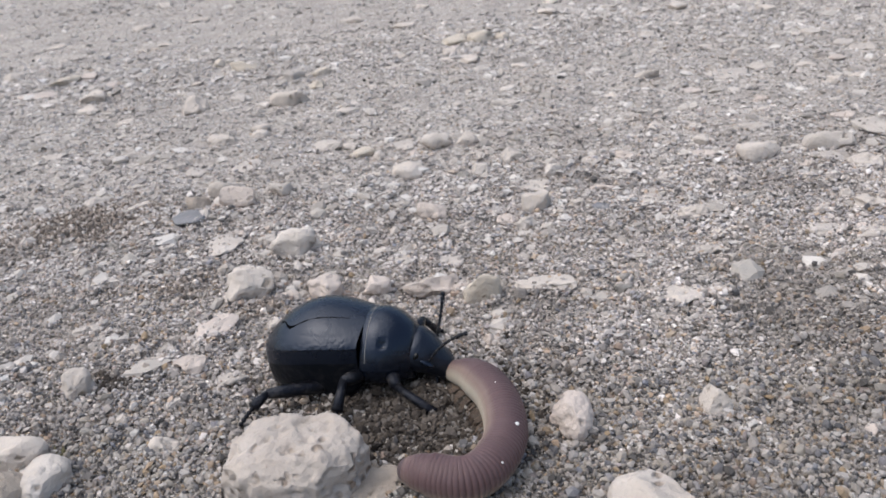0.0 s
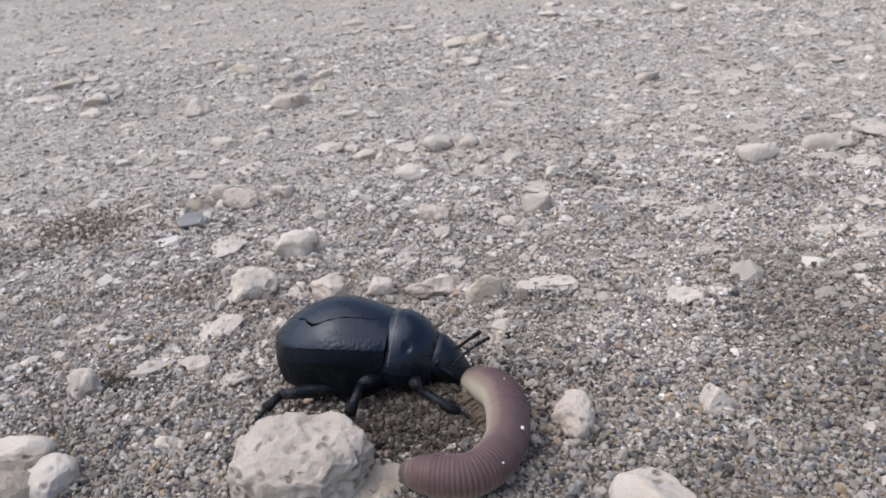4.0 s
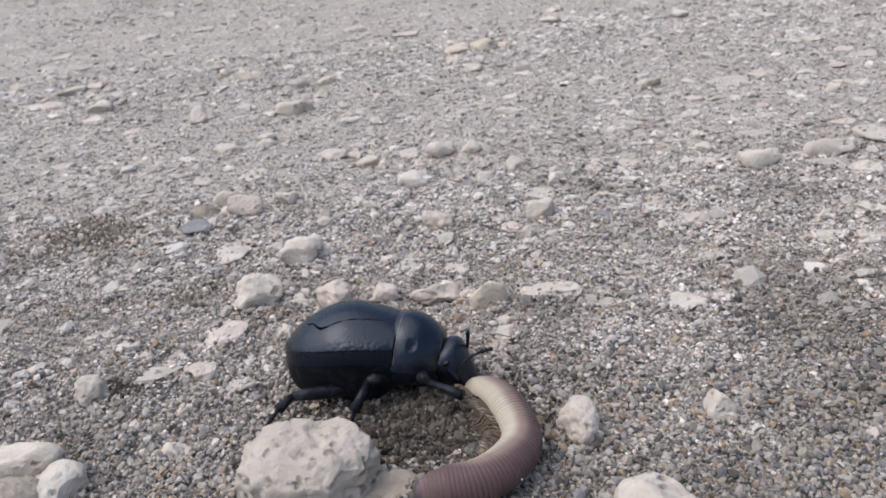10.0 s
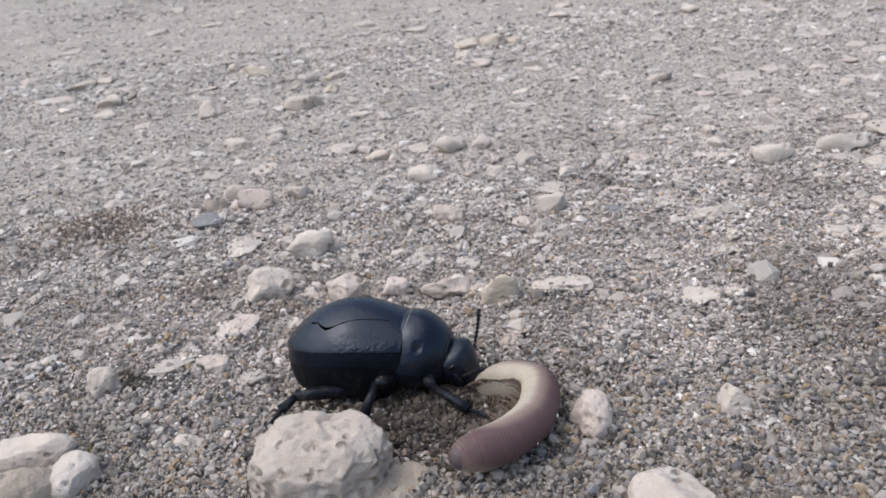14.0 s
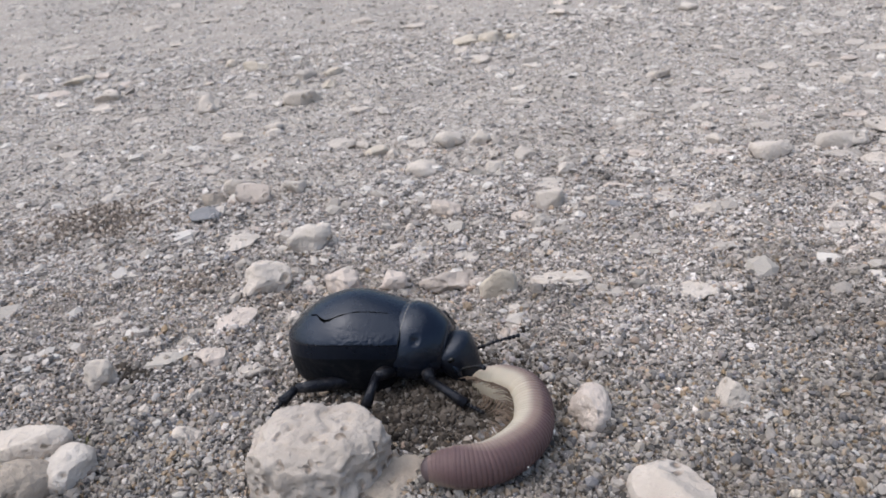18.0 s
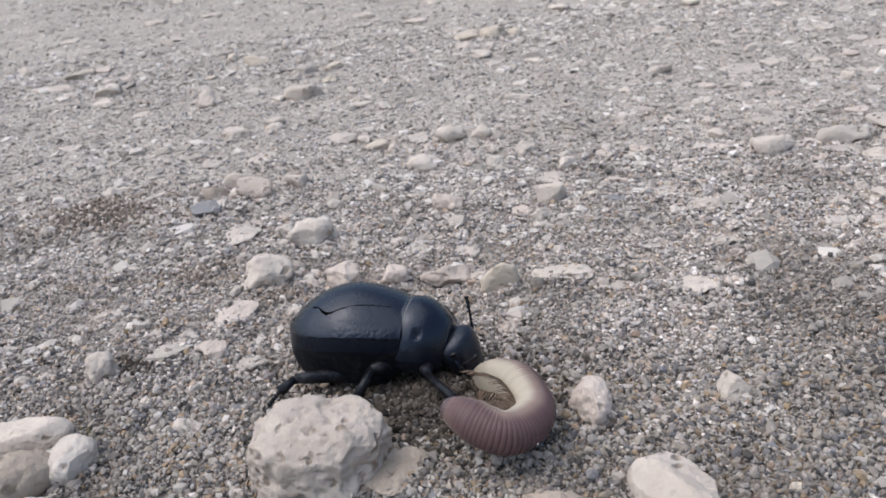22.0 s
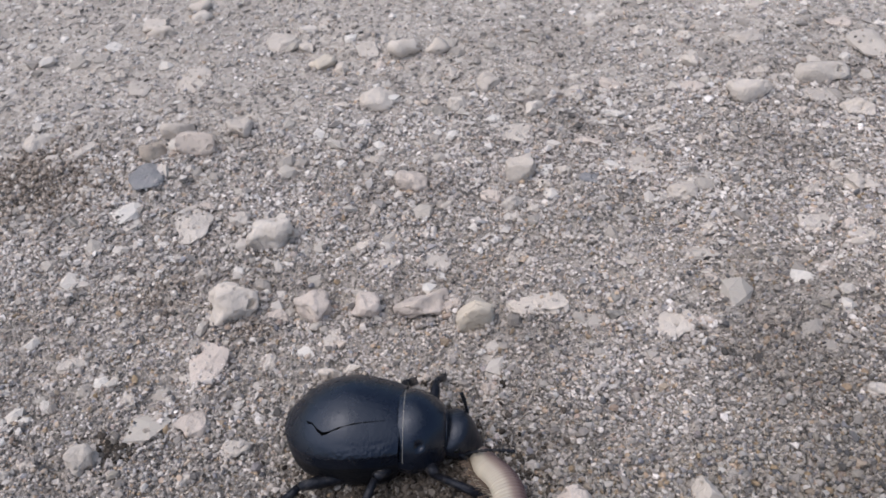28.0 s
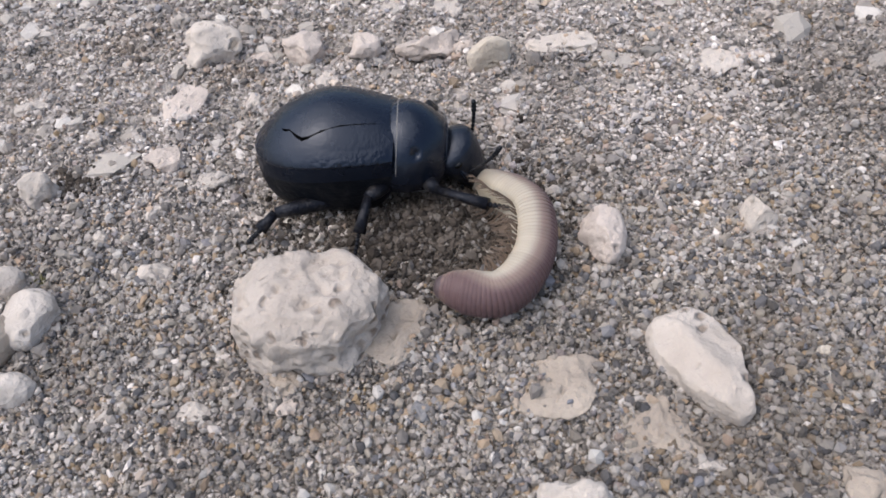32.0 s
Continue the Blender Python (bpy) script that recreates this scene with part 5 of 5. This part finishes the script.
    # Its antennae feel about.
    feel(antenna_a, (0.22, 0.20, 0.05), beetle_rows, [
        (0, 0.27, 5.92, 0.80),
        (1, 0.56, 5.52, 0.73),
        (2, 0.12, 5.48, 0.77),
        (3, 0.62, 5.32, 0.50),
        (6, 0.41, 5.55, 0.76),
        (7, 0.41, 5.60, 0.80),
        (8, 0.48, 5.61, 0.78),
        (9, 0.51, 5.50, 0.73),
        (10, 0.42, 5.33, 0.71),
        (11, 0.49, 5.32, 0.79),
        (11.5, 0.40, 5.33, 0.84),
        (12, 0.43, 5.37, 0.86),
        (12.5, 0.39, 5.43, 0.87),
        (13, 0.35, 5.68, 0.82),
        (13.5, 0.58, 5.47, 0.81),
        (14, 0.45, 5.69, 0.76),
        (14.5, 0.48, 5.74, 0.71),
        (16.5, 0.76, 5.54, 0.64),
        (17, 0.81, 5.52, 0.61),
        (17.5, 0.92, 5.45, 0.50),
        (18, 0.95, 5.40, 0.41),
        (18.5, 0.85, 5.52, 0.59),
        (19, 0.69, 5.60, 0.74),
        (19.5, 0.40, 5.67, 0.87),
        (20, 0.38, 5.67, 0.87),
        (20.5, 0.38, 5.63, 0.84),
        (21, 0.29, 5.70, 0.75),
        (21.5, 0.38, 5.77, 0.68),
        (22, 0.28, 5.64, 0.81),
        (22.5, 0.33, 5.77, 0.68),
        (23, 0.34, 5.79, 0.65),
        (23.5, 0.34, 5.40, 0.85),
        (24, 0.36, 5.27, 0.84),
        (24.5, 0.37, 5.31, 0.85),
        (26.5, 0.36, 5.21, 0.82),
        (26.8, 0.30, 5.76, 0.75),
        (28, 0.40, 5.58, 0.83),
        (28.5, 0.38, 5.24, 0.83),
        (29, 0.41, 5.62, 0.81),
        (29.5, 0.36, 5.82, 0.70),
        (30, 0.47, 5.67, 0.78),
        (30.5, 0.44, 5.67, 0.78),
        (31, 0.29, 5.76, 0.75),
        (31.5, 0.39, 5.46, 0.86),
        (32, 0.42, 5.58, 0.83),
    ])
    feel(antenna_b, (0.22, -0.20, 0.05), beetle_rows, [
        (0, 0.59, 5.20, 0.73),
        (1, 0.80, 5.39, 0.49),
        (2, 0.61, 5.02, 0.53),
        (3, 0.94, 5.43, 0.58),
        (6, 0.62, 5.33, 0.67),
        (7, 0.81, 5.39, 0.47),
        (8, 0.90, 5.43, 0.53),
        (9, 0.88, 5.46, 0.55),
        (10, 0.70, 5.10, 0.61),
        (11, 0.83, 5.15, 0.28),
        (11.5, 0.51, 4.83, 0.69),
        (12, 0.52, 4.77, 0.58),
        (14, 0.43, 4.68, 0.56),
        (14.5, 0.49, 4.71, 0.58),
        (16.5, 0.44, 4.65, 0.48),
        (17, 0.50, 4.66, 0.38),
        (18, 0.44, 4.66, 0.49),
        (19, 0.36, 4.65, 0.55),
        (20, 0.32, 4.68, 0.62),
        (22, 0.34, 4.64, 0.57),
        (24, 0.33, 4.59, 0.50),
        (24.5, 0.35, 4.58, 0.47),
        (26.5, 0.56, 4.92, 0.69),
        (26.8, 0.70, 5.16, 0.54),
        (28, 0.87, 5.06, 0.34),
        (28.5, 0.84, 5.05, 0.33),
        (29, 0.75, 4.94, 0.34),
        (29.5, 0.83, 5.03, 0.32),
        (30, 0.81, 4.84, 0.17),
        (30.5, 0.49, 4.97, 0.74),
        (31, 0.47, 5.40, 0.66),
        (31.5, 0.55, 5.11, 0.71),
        (32, 0.59, 5.05, 0.68),
    ])
    # Its foreleg reaches down at first, then takes hold of the millipede.
    swing(foreleg, (0.24, -0.22, 0.26), (0.94, -0.70, 0.38), [
        (0, 1.13, -0.73, 0.04),
        (1, 1.14, -0.73, 0.14),
        (2, 0.99, -0.67, 0.22),
        (3, 0.99, -0.79, 0.22),
        (6, 0.98, -0.72, 0.17),
        (7, 0.99, -0.74, 0.20),
        (8, 1.04, -0.87, 0.33),
        (9, 1.15, -0.95, 0.44),
        (10, 1.11, -1.04, 0.43),
        (11, 1.03, -1.07, 0.40),
        (12, 1.02, -1.11, 0.39),
        (13, 0.96, -0.95, 0.38),
        (14, 0.77, -0.75, 0.28),
        (18, 1.00, -0.95, 0.26),
        (20, 0.77, -0.71, 0.28),
        (21, 0.65, -0.76, 0.26),
        (24, 0.68, -0.63, 0.26),
        (28, 0.94, -0.70, 0.43),
        (30, 0.94, -0.70, 0.43),
        (32, 0.94, -0.70, 0.43),
    ])
    # Its hind and middle feet stay put while the body shifts.
    swing(hind_leg, (-0.32, -0.33, 0.06), (-1.29, -0.77, -0.21), [
        (0, -1.02, -1.13, 0.00),
        (3, -1.20, -0.88, -0.25),
        (6, -1.13, -0.87, -0.13),
        (9, -1.24, -0.91, -0.19),
        (12, -1.18, -0.84, -0.18),
        (14, -1.17, -0.77, -0.19),
        (18, -1.11, -0.83, -0.14),
        (21, -1.17, -0.74, -0.18),
        (24, -1.21, -0.77, -0.18),
        (30, -1.34, -0.78, -0.08),
        (31, -1.27, -0.80, -0.17),
        (32, -1.29, -0.77, -0.21),
    ])
    swing(middle_leg, (0.02, -0.22, 0.2), (-0.29, -0.98, -0.05), [
        (0, -0.01, -0.96, 0.03),
        (3, -0.18, -0.80, -0.03),
        (6, -0.15, -0.78, 0.00),
        (9, -0.27, -0.79, -0.06),
        (12, -0.25, -0.81, -0.03),
        (14, -0.22, -0.78, -0.02),
        (18, -0.18, -0.85, 0.00),
        (21, -0.24, -0.70, -0.02),
        (24, -0.27, -0.72, -0.02),
        (30, -0.36, -1.06, 0.01),
        (31, -0.24, -1.04, -0.02),
        (32, -0.29, -0.98, -0.05),
    ])
    # The millipede curls and stretches.
    bend(0, 62, (0.30, 5.46, 0.05), (0.53, 5.00, 0.23), (0.71, 4.48, 0.27), (0.69, 3.93, 0.24), (0.37, 3.52, 0.24), (-0.15, 3.69, 0.24))
    bend(1, 60, (0.31, 5.46, 0.04), (0.55, 4.96, 0.19), (0.77, 4.44, 0.30), (0.71, 3.88, 0.24), (0.31, 3.55, 0.24), (-0.17, 3.85, 0.24))
    bend(2, 58, (0.24, 5.43, 0.03), (0.44, 4.93, 0.21), (0.62, 4.40, 0.29), (0.68, 3.85, 0.24), (0.33, 3.49, 0.24), (-0.21, 3.65, 0.24))
    bend(3, 56, (0.30, 5.44, -0.01), (0.58, 4.98, 0.18), (0.77, 4.46, 0.30), (0.67, 3.91, 0.24), (0.29, 3.59, 0.24), (-0.24, 3.81, 0.24))
    bend(6, 28, (0.26, 5.48, 0.02), (0.43, 4.96, 0.17), (0.59, 4.43, 0.29), (0.71, 3.88, 0.24), (0.53, 3.35, 0.24), (0.04, 3.12, 0.24))
    bend(7, 18, (0.33, 5.46, 0.03), (0.48, 4.96, 0.16), (0.63, 4.45, 0.28), (0.71, 3.94, 0.24), (0.45, 3.48, 0.24), (-0.05, 3.32, 0.24))
    bend(8, 12, (0.33, 5.48, 0.04), (0.49, 4.96, 0.18), (0.65, 4.43, 0.29), (0.72, 3.88, 0.24), (0.40, 3.44, 0.24), (-0.16, 3.42, 0.24))
    bend(9, 9, (0.35, 5.50, 0.05), (0.49, 4.98, 0.20), (0.63, 4.46, 0.30), (0.68, 3.92, 0.24), (0.35, 3.51, 0.24), (-0.20, 3.44, 0.24))
    bend(10, 4, (0.32, 5.44, 0.04), (0.51, 4.95, 0.19), (0.69, 4.45, 0.30), (0.77, 3.94, 0.24), (0.43, 3.55, 0.24), (-0.10, 3.46, 0.24))
    bend(11, 2, (0.33, 5.38, 0.05), (0.52, 4.90, 0.19), (0.70, 4.42, 0.30), (0.74, 3.91, 0.24), (0.38, 3.54, 0.24), (-0.14, 3.43, 0.24))
    bend(11.5, 1, (0.30, 5.33, 0.05), (0.51, 4.87, 0.19), (0.70, 4.40, 0.30), (0.75, 3.90, 0.24), (0.39, 3.56, 0.24), (-0.13, 3.54, 0.24))
    bend(12, 0, (0.27, 5.33, 0.04), (0.50, 4.88, 0.18), (0.71, 4.42, 0.29), (0.75, 3.91, 0.24), (0.41, 3.54, 0.24), (-0.10, 3.43, 0.24))
    bend(12.5, -1, (0.22, 5.29, 0.03), (0.51, 4.97, 0.20), (0.78, 4.61, 0.31), (0.79, 4.17, 0.27), (0.46, 3.86, 0.30), (0.00, 3.80, 0.34))
    bend(13, -2, (0.20, 5.28, 0.01), (0.52, 5.01, 0.21), (0.85, 4.71, 0.31), (0.81, 4.28, 0.31), (0.45, 4.04, 0.37), (-0.01, 3.98, 0.44))
    bend(13.5, -2, (0.24, 5.28, 0.01), (0.48, 4.86, 0.17), (0.70, 4.42, 0.30), (0.76, 3.94, 0.24), (0.50, 3.52, 0.24), (0.02, 3.36, 0.24))
    bend(14, -2, (0.21, 5.27, 0.00), (0.56, 5.02, 0.21), (0.89, 4.71, 0.29), (0.82, 4.25, 0.27), (0.53, 3.89, 0.30), (0.11, 3.66, 0.34))
    bend(14.5, -2, (0.22, 5.26, 0.00), (0.58, 4.97, 0.21), (0.83, 4.57, 0.29), (0.84, 4.08, 0.24), (0.57, 3.67, 0.24), (0.10, 3.47, 0.24))
    bend(16.5, -3, (0.21, 5.27, -0.00), (0.49, 4.86, 0.18), (0.73, 4.41, 0.30), (0.75, 3.89, 0.24), (0.43, 3.50, 0.24), (-0.09, 3.37, 0.24))
    bend(17, -3, (0.21, 5.27, -0.00), (0.51, 4.90, 0.19), (0.75, 4.46, 0.30), (0.69, 3.97, 0.24), (0.30, 3.67, 0.24), (-0.21, 3.68, 0.24))
    bend(17.5, -3, (0.21, 5.28, -0.00), (0.50, 4.93, 0.20), (0.73, 4.52, 0.31), (0.69, 4.04, 0.27), (0.34, 3.75, 0.30), (-0.14, 3.87, 0.34))
    bend(18, -3, (0.21, 5.27, -0.00), (0.50, 4.88, 0.19), (0.77, 4.44, 0.29), (0.75, 3.94, 0.24), (0.39, 3.58, 0.24), (-0.13, 3.56, 0.24))
    bend(18.5, -3, (0.25, 5.28, -0.00), (0.53, 4.88, 0.18), (0.79, 4.44, 0.30), (0.76, 3.93, 0.24), (0.42, 3.56, 0.24), (-0.10, 3.57, 0.24))
    bend(19, -4, (0.21, 5.27, -0.00), (0.50, 4.97, 0.18), (0.76, 4.63, 0.32), (0.82, 4.20, 0.30), (0.50, 3.90, 0.35), (0.09, 4.05, 0.44))
    bend(19.5, -4, (0.21, 5.27, -0.00), (0.49, 4.91, 0.17), (0.74, 4.52, 0.30), (0.77, 4.06, 0.24), (0.46, 3.71, 0.24), (-0.01, 3.81, 0.24))
    bend(20, -4, (0.22, 5.28, -0.00), (0.48, 4.93, 0.18), (0.71, 4.55, 0.33), (0.81, 4.10, 0.31), (0.52, 3.76, 0.37), (0.11, 3.94, 0.49))
    bend(20.5, -4, (0.21, 5.25, -0.00), (0.43, 4.85, 0.20), (0.63, 4.42, 0.36), (0.69, 3.94, 0.37), (0.32, 3.74, 0.54), (-0.04, 4.02, 0.74))
    bend(21, -4, (0.24, 5.27, -0.00), (0.50, 4.88, 0.18), (0.74, 4.47, 0.33), (0.89, 4.00, 0.33), (0.62, 3.64, 0.43), (0.27, 3.96, 0.59))
    bend(21.5, -4, (0.24, 5.26, -0.00), (0.53, 4.96, 0.18), (0.80, 4.61, 0.32), (0.95, 4.18, 0.28), (0.69, 3.82, 0.32), (0.26, 3.96, 0.39))
    bend(22, -4, (0.22, 5.27, -0.00), (0.46, 4.88, 0.19), (0.69, 4.46, 0.33), (0.79, 3.99, 0.32), (0.50, 3.64, 0.40), (0.07, 3.85, 0.54))
    bend(22.5, -4, (0.26, 5.26, -0.00), (0.55, 4.95, 0.17), (0.84, 4.61, 0.32), (1.01, 4.18, 0.29), (0.82, 3.77, 0.34), (0.41, 3.87, 0.44))
    bend(23, -5, (0.25, 5.25, -0.00), (0.55, 4.89, 0.17), (0.83, 4.50, 0.31), (0.90, 4.02, 0.27), (0.59, 3.66, 0.29), (0.13, 3.81, 0.34))
    bend(23.5, -5, (0.23, 5.25, -0.00), (0.55, 4.94, 0.21), (0.82, 4.55, 0.34), (0.83, 4.06, 0.33), (0.49, 3.80, 0.43), (0.05, 4.00, 0.54))
    bend(24, -5, (0.28, 5.26, -0.00), (0.61, 4.93, 0.15), (0.91, 4.58, 0.30), (0.92, 4.11, 0.27), (0.55, 3.81, 0.29), (0.08, 3.91, 0.34))
    bend(24.3, -5, (0.25, 5.25, -0.00), (0.55, 4.88, 0.18), (0.83, 4.48, 0.33), (0.88, 4.00, 0.34), (0.43, 3.86, 0.45), (0.07, 4.19, 0.59))
    bend(24.5, -5, (0.25, 5.25, -0.00), (0.55, 4.88, 0.20), (0.83, 4.47, 0.36), (0.96, 4.01, 0.38), (0.49, 4.16, 0.53), (0.06, 4.36, 0.74))
    bend(26.5, -12, (0.27, 5.27, -0.00), (0.53, 4.98, 0.17), (0.74, 4.65, 0.30), (0.63, 4.26, 0.25), (0.23, 4.13, 0.27), (-0.19, 4.19, 0.29))
    bend(26.8, -12, (0.25, 5.29, -0.00), (0.51, 5.07, 0.18), (0.72, 4.78, 0.29), (0.53, 4.51, 0.24), (0.15, 4.50, 0.24), (-0.19, 4.68, 0.24))
    bend(27, -12, (0.25, 5.29, -0.00), (0.44, 4.98, 0.17), (0.60, 4.64, 0.30), (0.49, 4.30, 0.24), (0.11, 4.19, 0.24), (-0.22, 4.39, 0.24))
    bend(28.5, -13, (0.28, 5.29, -0.00), (0.53, 4.96, 0.15), (0.77, 4.62, 0.29), (0.78, 4.20, 0.24), (0.44, 3.93, 0.24), (0.02, 3.95, 0.24))
    bend(29, -14, (0.26, 5.29, -0.00), (0.56, 4.92, 0.16), (0.84, 4.53, 0.29), (0.81, 4.06, 0.24), (0.42, 3.75, 0.24), (-0.07, 3.74, 0.24))
    bend(29.5, -14, (0.23, 5.29, -0.00), (0.47, 4.95, 0.16), (0.66, 4.57, 0.30), (0.57, 4.15, 0.24), (0.20, 3.90, 0.24), (-0.24, 3.97, 0.24))
    bend(30, -15, (0.24, 5.31, -0.00), (0.50, 4.91, 0.16), (0.74, 4.49, 0.29), (0.69, 4.02, 0.24), (0.35, 3.68, 0.24), (-0.10, 3.83, 0.24))
    bend(30.5, -15, (0.25, 5.30, -0.00), (0.49, 4.98, 0.16), (0.71, 4.63, 0.29), (0.75, 4.22, 0.24), (0.46, 3.90, 0.24), (0.05, 3.89, 0.24))
    bend(31, -15, (0.24, 5.29, -0.00), (0.47, 4.99, 0.15), (0.69, 4.67, 0.28), (0.75, 4.28, 0.24), (0.51, 3.96, 0.24), (0.14, 3.99, 0.24))
    bend(31.3, -15, (0.25, 5.30, -0.00), (0.54, 4.98, 0.17), (0.78, 4.60, 0.30), (0.73, 4.14, 0.24), (0.45, 3.77, 0.24), (0.01, 3.75, 0.24))
    bend(31.6, -16, (0.25, 5.30, -0.00), (0.51, 4.93, 0.18), (0.72, 4.52, 0.30), (0.68, 4.04, 0.24), (0.38, 3.67, 0.24), (-0.08, 3.78, 0.24))
    bend(32, -16, (0.25, 5.30, -0.00), (0.52, 4.97, 0.18), (0.75, 4.59, 0.30), (0.70, 4.15, 0.24), (0.40, 3.81, 0.24), (-0.03, 3.93, 0.24))
    # Its fore end stays between the jaws.
    for t, roll, points in BENDS:
        body = min(beetle_rows, key=lambda row: abs(row[0] - t))[1]
        pull = (body @ head_pose(t)) @ (Vector((0.52, 0, -0.02)) * CM) / CM - points[0]
        for k, share in enumerate((1.0, 0.4, 0.1)):
            points[k] += pull * share
    for i, ring in enumerate(rings):
        walk(ring, [(t, ring_pose(points, roll, i / (RINGS - 1))) for t, roll, points in BENDS])


motions()
